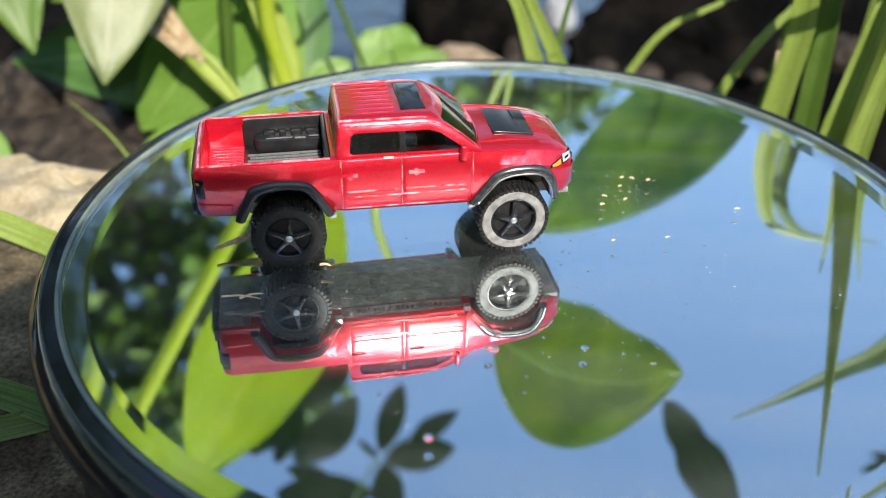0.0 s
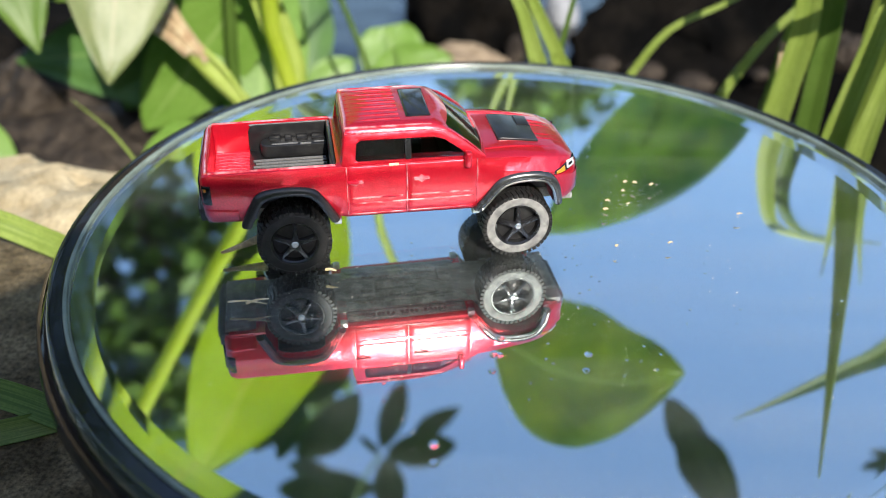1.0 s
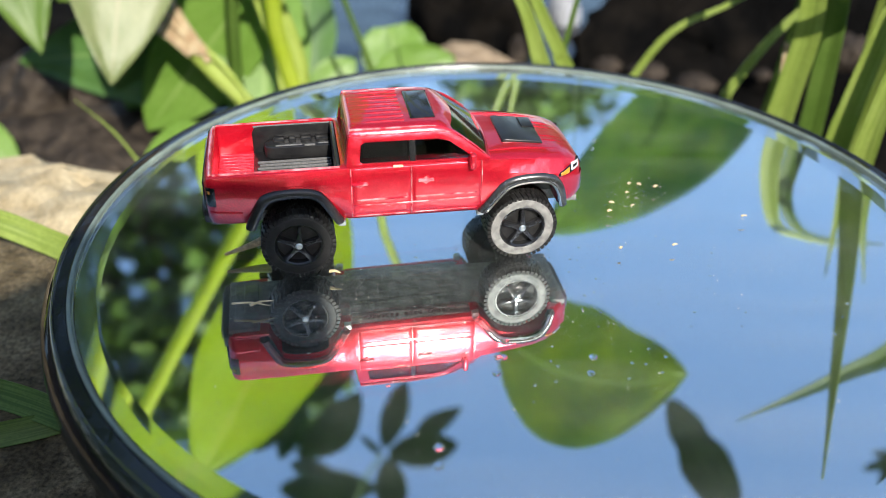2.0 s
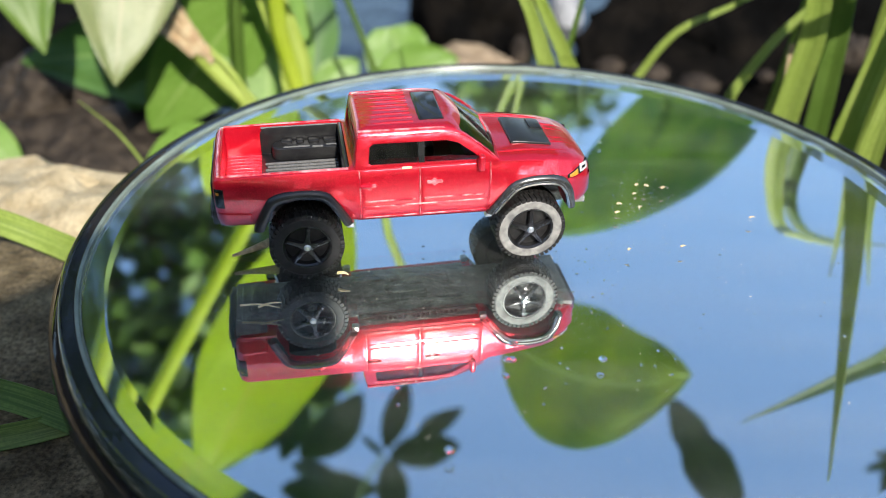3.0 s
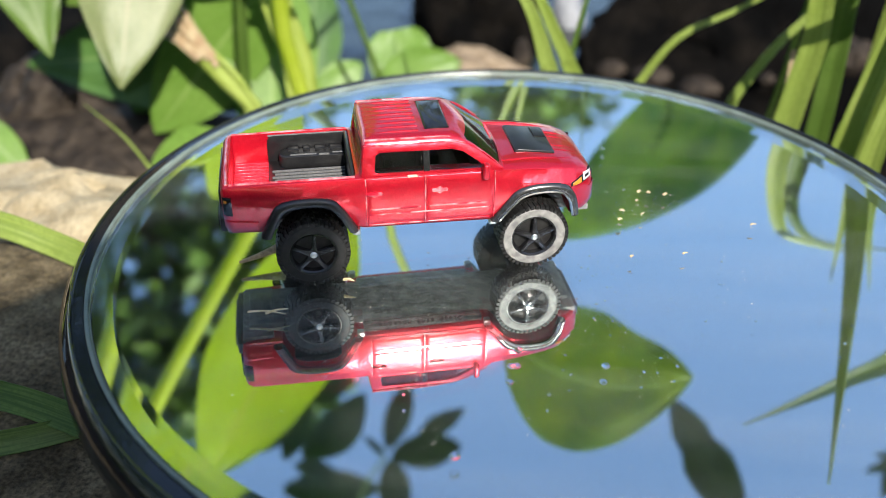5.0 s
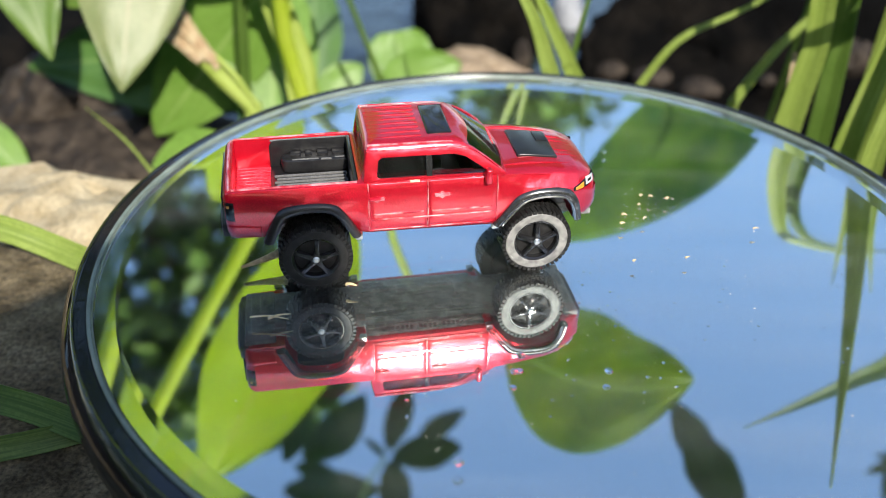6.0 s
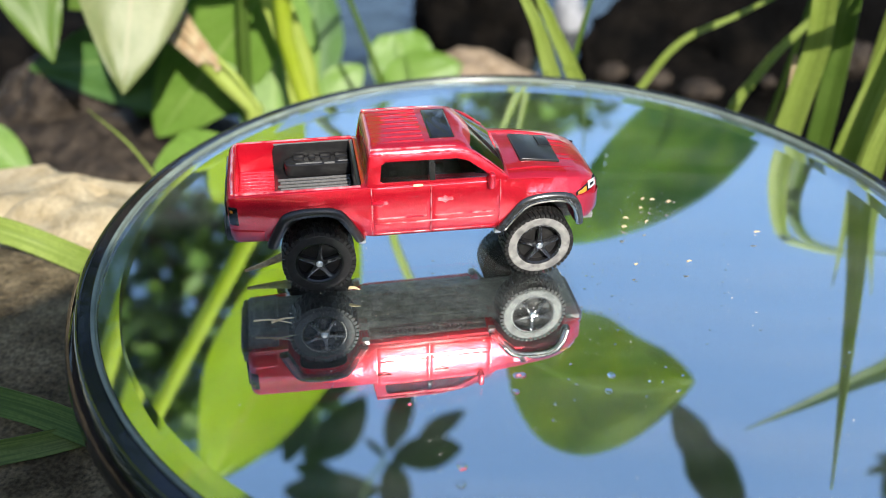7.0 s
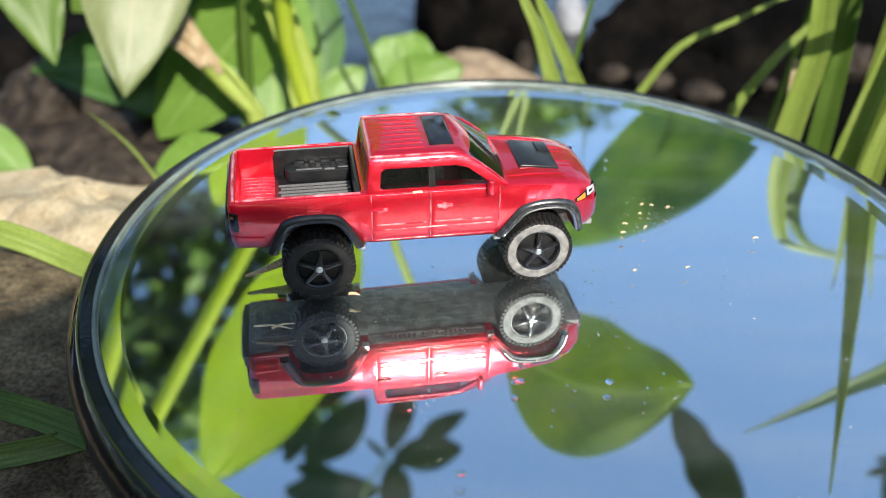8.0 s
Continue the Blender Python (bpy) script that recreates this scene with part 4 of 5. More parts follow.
def wheel(x, side, dusty):
    """Tyre with lugs, five-spoke rim, zinc hub."""
    top = new("wheel")
    top.parent = truck
    tagged(top, "black five-spoke off-road wheel" + (" with dusty grey sidewall" if dusty else ""))
    top.matrix_basis = Matrix.Translation((x / 1000, side * 0.0094, 0.00752)) @ pose(0, 0, 0, 0, random.uniform(0, 70), 0 if side < 0 else 180)
    b = bmesh.new()
    revolve(b, [(4.7, -2.9), (5.2, -3.12), (6.4, -3.2), (6.95, -3.05), (7.2, -2.7), (7.25, -1.5), (7.25, 1.5), (7.2, 2.7), (6.9, 3.05), (5.0, 3.1), (4.7, 2.9)], 64, "y")
    tyre = tpart("tyre", b, RUBBER, top, "knobbly rubber tyre")
    b = bmesh.new()
    for k in range(42):
        a = 2 * math.pi * k / 42
        for y0, y1, da, r0, r1 in ((-3.34, -2.9, 0, 6.7, 7.46), (-3.0, -1.2, 0, 7.0, 7.52), (-1.0, 0.4, 0.5, 6.9, 7.5), (0.3, 1.2, 0.1, 6.9, 7.5), (1.3, 3.0, 0.5, 7.0, 7.52)):
            vs = []
            for r in (r0, r1):
                for y in (y0, y1):
                    for t in (-0.058, 0.058):
                        q = a + da * 2 * math.pi / 42 + t * (1 if r == r0 else 0.82) + 0.02 * y
                        vs.append(b.verts.new((r * math.cos(q), y, r * math.sin(q))))
            for f in ((0, 1, 3, 2), (4, 5, 7, 6), (0, 1, 5, 4), (2, 3, 7, 6), (0, 2, 6, 4), (1, 3, 7, 5)):
                b.faces.new([vs[i] for i in f])
    tpart("tread", b, RUBBER, tyre)
    b = bmesh.new()
    revolve(b, [(4.75, -3.08), (5.0, -3.3), (5.7, -3.42), (6.5, -3.36), (6.8, -3.14), (6.75, -2.95), (4.9, -2.95)], 64, "y")
    tpart("sidewall", b, SCUFFED if dusty else RUBBER, tyre)
    b = bmesh.new()
    revolve(b, [(4.2, -1.2), (4.35, -2.9), (4.6, -3.22), (4.85, -3.22), (4.95, -2.8), (4.95, 2.6), (4.2, 2.6)], 56, "y")
    rim = tpart("rim", b, GLOSS_BLACK, top, "glossy black rim")
    b = bmesh.new()
    revolve(b, [(0.3, -1.9), (4.4, -1.7), (4.4, -0.6), (0.3, -0.6)], 40, "y")
    tpart("dish", b, RUBBER, rim)
    for k in range(5):
        a = 2 * math.pi * k / 5
        b = bmesh.new()
        prism(b, [(0.5, -0.8), (2.0, -0.46), (4.4, -0.34), (4.4, 0.34), (2.0, 0.46), (0.5, 0.8)], 0, 0.8, "z", 0.16)
        for v in b.verts:
            r, t, d = v.co
            v.co = Vector((r * math.cos(a) - t * math.sin(a), -2.7 - d + 0.22 * r * (d < 0.4) + 0.05 * r, r * math.sin(a) + t * math.cos(a)))
        tpart("spoke", b, GLOSS_BLACK, rim)
    b = bmesh.new()
    revolve(b, [(0.05, -3.75), (0.5, -3.72), (0.75, -3.45), (0.8, -2.0), (0.05, -2.0)], 20, "y", False)
    tpart("hub", b, CHROME, top, "bare zinc axle end")
    return top


for side in (-1, 1):
    for i, wx in enumerate(WHEELS_X):
        wheel(wx, side, i == 1 or side == 1)


# ---- plants ----
def rest(ob, plant):
    ob.parent = plant
    ob.matrix_parent_inverse = plant.matrix_basis.inverted()
    return ob


def leaf(plant, base, tip, width, face, mat, shape="heart", seed=1, **more):
    return rest(part("leaf", leaf_bm(base, tip, width, face, shape, seed=seed, **more), mat, None, "", 60), plant)


def blade(plant, pts, width, face, mat, taper=0.0, **more):
    return rest(part("blade", blade_bm(pts, width, face, taper, **more), mat, None, "", 60), plant)


def stalk(plant, pts, radius, mat, **more):
    return rest(part("stalk", tube(bmesh.new(), pts, radius, **more), mat, None, "", 60), plant)


plant = thing("broad_leaved_plant", "pond plant with broad sunlit and shaded green leaves", "plant", pose(-0.100, 0.235, -0.160))
# lower leaves carry the upper leaf's shadow as a darker green
leaf(plant, (-0.096, 0.232, -0.043), (-0.223, 0.234, -0.058), 0.083, (0.308, -0.886, 0.348), LEAF_SHADOWED, "heart", seed=2, droop=0.03)
leaf(plant, (-0.139, 0.228, -0.040), (-0.167, 0.228, -0.091), 0.043, (0.296, -0.876, 0.380), LEAF_SHADOWED, "oval", seed=62)
leaf(plant, (-0.089, 0.218, 0.002), (-0.157, 0.212, -0.082), 0.044, (0.246, -0.905, 0.346), LEAF, "oval", seed=3, droop=0.0)
leaf(plant, (-0.098, 0.192, -0.085), (-0.102, 0.248, -0.001), 0.043, (0.190, -0.916, 0.354), LEAF, "oval", seed=4)
leaf(plant, (-0.102, 0.158, -0.064), (-0.142, 0.155, -0.068), 0.028, (0.268, -0.851, 0.452), LEAF, "oval", seed=5)
stalk(plant, [(-0.108, 0.200, -0.165), (-0.108, 0.200, -0.080), (-0.109, 0.200, -0.044), (-0.106, 0.200, 0.000)], 0.0027, BLADE_DEEP)
stalk(plant, [(-0.020, 0.188, -0.165), (-0.098, 0.188, -0.069), (-0.103, 0.188, -0.057), (-0.114, 0.188, -0.044), (-0.126, 0.188, -0.029)], 0.0038, STALK, wobble=0.1)
stalk(plant, [(-0.101, 0.185, -0.054), (-0.110, 0.185, -0.039), (-0.119, 0.185, -0.029)], 0.0013, STALK, wobble=0.2)
blade(plant, [(-0.121, 0.183, -0.032), (-0.130, 0.188, -0.026), (-0.147, 0.203, -0.024)], 0.0044, (0.280, -0.900, 0.334), DRY, taper=0.3, fold=0.9)
blade(plant, [(-0.120, 0.183, -0.031), (-0.127, 0.188, -0.023), (-0.141, 0.203, -0.017)], 0.0036, (0.273, -0.904, 0.328), DRY, taper=0.2, fold=0.9)
blade(plant, [(-0.117, 0.183, -0.032), (-0.125, 0.188, -0.022), (-0.135, 0.203, -0.014)], 0.0032, (0.269, -0.906, 0.327), DRY, taper=0.4, fold=0.9)
blade(plant, [(-0.123, 0.183, -0.033), (-0.133, 0.188, -0.027), (-0.146, 0.203, -0.029)], 0.0026, (0.288, -0.897, 0.337), DRY, taper=0.8, fold=0.9)
blade(plant, [(-0.116, 0.183, -0.036), (-0.122, 0.188, -0.027), (-0.133, 0.203, -0.021)], 0.0022, (0.262, -0.903, 0.340), DRY, taper=0.9, fold=0.9)
blade(plant, [(-0.119, 0.183, -0.033), (-0.129, 0.188, -0.025), (-0.144, 0.203, -0.020)], 0.0018, (0.278, -0.901, 0.332), DRY, taper=0.7, fold=0.9)
leaf(plant, (-0.142, 0.197, 0.031), (-0.147, 0.154, -0.034), 0.064, (0.326, -0.901, 0.285), LEAF_PALE, "heart", seed=6, droop=0.02)
leaf(plant, (-0.202, 0.204, 0.024), (-0.179, 0.170, -0.028), 0.043, (0.416, -0.869, 0.268), LEAF_MID, "heart", seed=7, droop=0.02)
leaf(plant, (-0.149, 0.210, -0.003), (-0.224, 0.205, -0.011), 0.036, (0.389, -0.881, 0.269), LEAF_MID, "heart", seed=63)
blade(plant, [(-0.045, 0.196, -0.165), (-0.080, 0.196, -0.063), (-0.084, 0.196, -0.039), (-0.092, 0.196, -0.010), (-0.101, 0.196, 0.019), (-0.104, 0.196, 0.053)], 0.0136, (0.187, -0.936, 0.298), STALK, taper=0.4, fold=0.3)
leaf(plant, (-0.101, 0.308, -0.109), (-0.096, 0.352, -0.043), 0.036, (0.147, -0.928, 0.341), LEAF_SHADOWED, "oval", seed=8)

plant = thing("heart_leaved_plant", "low water plant with bright heart-shaped leaves", "plant", pose(-0.030, 0.330, -0.160))
leaf(plant, (-0.086, 0.254, -0.082), (-0.063, 0.265, -0.066), 0.020, (0.117, -0.914, 0.388), LEAF, "oval", seed=9)
leaf(plant, (-0.047, 0.287, -0.056), (-0.036, 0.259, -0.100), 0.046, (0.063, -0.925, 0.374), LEAF, "heart", seed=10, droop=0.02)
leaf(plant, (-0.056, 0.263, -0.080), (-0.012, 0.270, -0.066), 0.030, (0.047, -0.923, 0.382), LEAF, "oval", seed=64)
stalk(plant, [(-0.014, 0.220, -0.165), (-0.048, 0.220, -0.062), (-0.056, 0.220, -0.039), (-0.065, 0.220, -0.014)], 0.0012, BLADE_DEEP)

plant = thing("sedge_clump", "clump of upright green sedge blades", "sedge", pose(0.030, 0.140, -0.160))
blade(plant, [(0.062, 0.125, -0.165), (0.021, 0.125, -0.026), (0.015, 0.125, -0.007), (0.010, 0.125, 0.007), (0.002, 0.125, 0.024), (-0.010, 0.125, 0.069)], 0.0062, (-0.085, -0.949, 0.304), BLADE, taper=1.0)
blade(plant, [(0.112, 0.135, -0.165), (0.032, 0.135, -0.026), (0.024, 0.135, -0.011), (0.015, 0.135, 0.006), (0.009, 0.135, 0.021), (0.004, 0.135, 0.063)], 0.0057, (-0.110, -0.947, 0.302), BLADE, taper=1.0)
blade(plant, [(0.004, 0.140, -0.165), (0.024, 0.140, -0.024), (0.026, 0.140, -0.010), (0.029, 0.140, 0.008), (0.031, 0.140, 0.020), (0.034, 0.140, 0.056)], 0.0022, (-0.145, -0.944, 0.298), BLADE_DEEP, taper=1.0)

plant = thing("arching_grass", "arching thin green grass blades", "grass", pose(0.090, 0.160, -0.160))
blade(plant, [(-0.006, 0.160, -0.165), (0.050, 0.160, -0.044), (0.057, 0.160, -0.029), (0.069, 0.160, -0.011), (0.087, 0.160, -0.001), (0.108, 0.160, 0.010), (0.128, 0.160, 0.012)], 0.0032, (-0.278, -0.904, 0.324), BLADE, taper=1.0)
blade(plant, [(0.046, 0.140, -0.165), (0.085, 0.140, -0.038), (0.088, 0.140, -0.027), (0.099, 0.140, -0.007), (0.110, 0.140, 0.007), (0.122, 0.140, 0.022), (0.142, 0.140, 0.034)], 0.0040, (-0.358, -0.880, 0.311), BLADE, taper=1.0)

plant = thing("reed_clump", "tall broad green reed blades beside the table", "reed", pose(0.130, 0.090, -0.160))
blade(plant, [(0.093, 0.105, -0.165), (0.095, 0.105, -0.036), (0.096, 0.105, -0.013), (0.098, 0.105, 0.010), (0.096, 0.105, 0.032), (0.099, 0.105, 0.049), (0.104, 0.105, 0.060), (0.115, 0.105, 0.065), (0.131, 0.105, 0.069)], 0.0088, (-0.371, -0.877, 0.305), BLADE, taper=0.97, steps=40)
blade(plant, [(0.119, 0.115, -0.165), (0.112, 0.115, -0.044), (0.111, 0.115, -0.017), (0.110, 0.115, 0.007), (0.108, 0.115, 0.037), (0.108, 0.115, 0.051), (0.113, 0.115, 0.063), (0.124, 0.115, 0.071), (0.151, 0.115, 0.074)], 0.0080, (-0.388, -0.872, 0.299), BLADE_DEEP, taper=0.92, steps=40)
blade(plant, [(0.089, 0.120, -0.165), (0.097, 0.120, -0.042), (0.099, 0.120, -0.018), (0.098, 0.120, -0.000)], 0.0016, (-0.344, -0.859, 0.379), DRY, taper=0.0)
blade(plant, [(0.100, 0.090, -0.165), (0.109, 0.090, -0.034), (0.111, 0.090, -0.010), (0.114, 0.090, 0.016), (0.116, 0.090, 0.036), (0.119, 0.090, 0.072)], 0.0082, (-0.432, -0.850, 0.301), BLADE, taper=1.0)
blade(plant, [(0.112, 0.080, -0.165), (0.114, 0.080, -0.033), (0.115, 0.080, -0.009), (0.117, 0.080, 0.013), (0.120, 0.080, 0.039), (0.128, 0.080, 0.068)], 0.0072, (-0.457, -0.835, 0.308), BLADE, taper=1.0)

plant = thing("bent_reed", "reed blades bent over the mirror table", "reed", pose(0.160, 0.030, -0.160))
blade(plant, [(0.150, 0.165, -0.160), (0.150, 0.160, -0.060), (0.138, 0.133, 0.026), (0.120, 0.095, 0.029), (0.109, 0.058, 0.049), (0.094, 0.009, 0.086)], 0.0133, (-0.416, -0.762, 0.104), BLADE, taper=1.0)
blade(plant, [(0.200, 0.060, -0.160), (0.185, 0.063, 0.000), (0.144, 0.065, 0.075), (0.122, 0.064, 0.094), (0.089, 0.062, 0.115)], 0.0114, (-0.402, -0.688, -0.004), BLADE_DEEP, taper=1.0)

plant = thing("tall_leaved_plant", "tall plant with large green leaves high over the table", "plant", pose(0.160, 0.300, -0.160))
leaf(plant, (0.009, 0.124, 0.129), (0.084, 0.106, 0.132), 0.074, (-0.198, -0.862, -0.466), LEAF_OVER, "drop", seed=11, droop=0.0, fold=0.04, bow=-0.0106)
leaf(plant, (0.115, 0.160, 0.014), (0.024, 0.125, 0.078), 0.042, (-0.242, -0.866, -0.438), LEAF_SHEEN, "oval", seed=12, droop=0.0, fold=0.05)
stalk(plant, [(0.160, 0.300, -0.160), (0.128, 0.190, 0.000), (0.115, 0.160, 0.014)], 0.0011, BLADE_DEEP)
stalk(plant, [(-0.090, 0.155, 0.024), (-0.045, 0.119, 0.046), (-0.039, 0.114, 0.072), (-0.026, 0.109, 0.098), (-0.003, 0.117, 0.123)], 0.0017, STALK)

plant = thing("golden_leaved_plant", "plant with backlit yellow-green leaf and pale stalk", "plant", pose(-0.060, 0.200, -0.165))
leaf(plant, (-0.063, 0.171, 0.095), (-0.123, 0.103, 0.197), 0.057, (0.182, -0.754, -0.131), LEAF_GOLD, "oval", seed=13, droop=0.03, fold=0.1)
leaf(plant, (-0.081, 0.162, 0.036), (-0.113, 0.139, 0.071), 0.037, (0.211, -0.869, 0.053), LEAF_GOLD, "oval", seed=14, droop=0.0)
stalk(plant, [(-0.060, 0.200, -0.165), (-0.082, 0.195, -0.058), (-0.088, 0.185, -0.011), (-0.083, 0.170, 0.061), (-0.100, 0.151, 0.089), (-0.122, 0.128, 0.124), (-0.143, 0.105, 0.159), (-0.153, 0.092, 0.178)], 0.0034, STALK_LIT)

plant = thing("overhanging_shrub", "shrub with dark whorled leaves against the sky", "shrub", pose(0.000, 0.600, -0.160))
leaf(plant, (-0.059, 0.318, 0.397), (-0.044, 0.363, 0.368), 0.021, (0.000, -0.552, -0.834), LEAF_SHADE, "oval", seed=1337, droop=0.0)
leaf(plant, (-0.057, 0.336, 0.424), (-0.001, 0.344, 0.419), 0.029, (0.000, -0.552, -0.834), LEAF_SHADE, "oval", seed=1426, droop=0.0)
leaf(plant, (-0.035, 0.340, 0.406), (0.002, 0.360, 0.393), 0.017, (0.000, -0.552, -0.834), LEAF_SHADE, "lance", seed=1528, droop=0.0)
leaf(plant, (-0.059, 0.351, 0.444), (-0.051, 0.310, 0.472), 0.027, (0.000, -0.552, -0.834), LEAF_SHADE, "oval", seed=1522, droop=0.0)
leaf(plant, (-0.063, 0.334, 0.421), (-0.081, 0.346, 0.412), 0.006, (0.000, -0.552, -0.834), LEAF_SHADE, "lance", seed=1350, droop=0.0)
leaf(plant, (-0.115, 0.271, 0.359), (-0.074, 0.310, 0.333), 0.030, (0.000, -0.552, -0.834), LEAF_SHADE, "oval", seed=1425, droop=0.0, bow=-0.0050)
leaf(plant, (-0.145, 0.268, 0.350), (-0.109, 0.313, 0.320), 0.030, (0.000, -0.552, -0.834), LEAF_SHADE, "oval", seed=1227, droop=0.0)
leaf(plant, (-0.110, 0.287, 0.322), (-0.077, 0.314, 0.303), 0.024, (0.000, -0.552, -0.834), LEAF_SHADE, "oval", seed=1085, droop=0.0)
leaf(plant, (-0.131, 0.282, 0.373), (-0.115, 0.318, 0.350), 0.019, (0.000, -0.552, -0.834), LEAF_SHADE, "oval", seed=1150, droop=0.0)
leaf(plant, (-0.164, 0.399, 0.538), (-0.073, 0.401, 0.537), 0.036, (0.000, -0.552, -0.834), LEAF_SHADE, "oval", seed=1060, droop=0.0)
leaf(plant, (-0.143, 0.364, 0.466), (-0.103, 0.356, 0.472), 0.017, (0.000, -0.552, -0.834), LEAF_SHADE, "oval", seed=1061, droop=0.0)
leaf(plant, (0.142, 0.151, 0.271), (0.115, 0.211, 0.243), 0.031, (-0.250, -0.500, -0.829), LEAF_SHADE, "gourd", seed=33, wave=0.05, droop=0.0)
stalk(plant, [(-0.063, 0.340, 0.428), (-0.085, 0.360, 0.493), (-0.119, 0.420, 0.656)], 0.0012, LEAF_SHADE)
leaf(plant, (0.321, 0.301, 0.385), (0.300, 0.299, 0.392), 0.008, (-0.200, -0.550, -0.811), LEAF_SHADE, "lance", seed=81, droop=0.0)
leaf(plant, (0.321, 0.297, 0.377), (0.304, 0.303, 0.377), 0.007, (-0.200, -0.550, -0.811), LEAF_SHADE, "lance", seed=82, droop=0.0)
leaf(plant, (0.326, 0.310, 0.399), (0.317, 0.290, 0.415), 0.009, (-0.200, -0.550, -0.811), LEAF_SHADE, "lance", seed=83, droop=0.0)

plant = thing("side_grass", "broad grass blades leaning over the pale rock", "grass", pose(-0.240, 0.050, -0.160))
blade(plant, [(-0.240, 0.050, -0.160), (-0.197, 0.053, -0.023), (-0.152, 0.041, -0.024), (-0.140, 0.039, -0.026), (-0.128, 0.037, -0.030), (-0.114, 0.030, -0.031)], 0.0070, (0.452, -0.751, 0.481), BLADE, taper=0.0)
blade(plant, [(-0.119, 0.100, -0.043), (-0.121, 0.101, -0.041), (-0.135, 0.117, -0.036), (-0.153, 0.132, -0.031)], 0.0012, (0.334, -0.838, 0.432), BLADE, taper=0.8)
# these two low blades have shade painted in by the deeper green
blade(plant, [(-0.138, -0.015, -0.033), (-0.122, -0.020, -0.033), (-0.110, -0.024, -0.033), (-0.096, -0.030, -0.033)], 0.0064, (0.429, -0.655, 0.622), BLADE_DEEP, taper=0.0, fold=0.15)
blade(plant, [(-0.128, -0.036, -0.036), (-0.117, -0.033, -0.036), (-0.108, -0.030, -0.036), (-0.099, -0.026, -0.036)], 0.0055, (0.424, -0.630, 0.651), BLADE_DEEP, taper=0.0, fold=0.15)
leaf(plant, (-0.233, 0.193, -0.065), (-0.206, 0.178, -0.088), 0.018, (0.447, -0.794, 0.412), LEAF, "oval", seed=50)
leaf(plant, (-0.227, 0.158, -0.083), (-0.191, 0.162, -0.076), 0.014, (0.446, -0.778, 0.442), LEAF, "oval", seed=51)

# unseen plant added to throw shade on the near rock and truck rear
plant = thing("shade_plant", "unseen plant added behind the camera to shade the near rock", "plant", pose(-0.150, -0.500, -0.160))
leaf(plant, (-0.0477, -0.4695, 0.2177), (0.0775, -0.3548, 0.3015), 0.095, (0.26, -0.74, 0.62), LEAF, "oval", seed=71, droop=0.0, fold=0.02)
leaf(plant, (-0.16, -0.47, 0.20), (0.02, -0.45, 0.21), 0.10, (0.26, -0.74, 0.62), LEAF, "oval", seed=72, droop=0.0, fold=0.02)
stalk(plant, [(-0.15, -0.50, -0.16), (-0.14, -0.49, 0.1), (-0.16, -0.47, 0.2), (-0.0477, -0.4695, 0.2177)], 0.003, STALK)


# ---- drops, chaff and dust on the glass ----
def drop(xy, r, flat=0.55):
    bm = bmesh.new()
    bmesh.ops.create_icosphere(bm, subdivisions=3, radius=r)
    for v in bm.verts:
        v.co.z = max(v.co.z, -0.15 * r) * flat + 0.15 * r * flat
        v.co.x *= 1 + 0.2 * noise.noise(v.co * 900)
    ob = part("water_drop", bm, DROP, None, "", 80)
    ob.matrix_basis = pose(*xy, 0.00002)
    return tagged(ob, "clear water drop on the mirror glass", "water drop", "drops on the glass")


def chaff(xy, ln, wd, turn, lift=0.0):
    bm = bmesh.new()
    blade_bm([(-ln / 2, 0, 0.0003), (0, ln * 0.06, 0.0005 + lift / 2), (ln / 2, 0, 0.0004 + lift)], wd, (0, 0, 1), 0.9, 0.3, 10, 0.00012, bm)
    ob = part("chaff", bm, CHAFF, None, "", 60)
    ob.matrix_basis = pose(*xy, 0, 0, 0, turn)
    return tagged(ob, "dry straw-coloured plant fragment on the glass", "plant fragment", "fragments on the glass")


drop((-0.0051, -0.0407), 0.0009)
drop((-0.0066, -0.0453), 0.0008)
drop((0.0110, -0.0447), 0.0008)
drop((-0.0261, -0.0534), 0.0004)
drop((0.0244, -0.0443), 0.0003)
drop((0.0143, -0.0311), 0.0003)
drop((0.0328, -0.0305), 0.0003)
drop((0.0179, -0.0461), 0.0003)
drop((-0.0170, -0.0679), 0.0009)
drop((0.0413, -0.0093), 0.0003)
drop((0.0582, -0.0260), 0.0003)
drop((0.0661, -0.0117), 0.0003)
drop((0.0227, 0.0438), 0.0005)
drop((0.0218, 0.0395), 0.0004)
drop((0.0126, -0.0081), 0.0003)
drop((0.0142, -0.0103), 0.0002)
drop((0.0103, -0.0126), 0.0003)
drop((0.0123, -0.0157), 0.0002)
drop((0.0148, -0.0197), 0.0003)
drop((0.0079, -0.0239), 0.0003)
drop((0.0117, -0.0256), 0.0003)
drop((0.0184, -0.0225), 0.0002)
drop((0.0275, -0.0232), 0.0002)
drop((0.0429, -0.0302), 0.0003)
drop((0.0453, -0.0405), 0.0002)
drop((0.0583, -0.0367), 0.0003)
drop((0.0642, -0.0268), 0.0003)
drop((0.0217, -0.0420), 0.0003)
drop((0.0254, -0.0519), 0.0002)
drop((0.0038, -0.0417), 0.0003)
drop((0.0043, -0.0473), 0.0003)
drop((-0.0002, -0.0527), 0.0003)
twig = part("twig", tube(bmesh.new(), [(-0.0630, -0.0141, 0.0006), (-0.0591, -0.0122, 0.0012), (-0.0545, -0.0100, 0.0022)], 0.0003, 0.00095, 8, 20, 0.5), DRY)
tagged(twig, "short dry brown twig lying on the mirror glass", "twig")
chaff((-0.0391, -0.0195), 0.0025, 0.0009, -10)
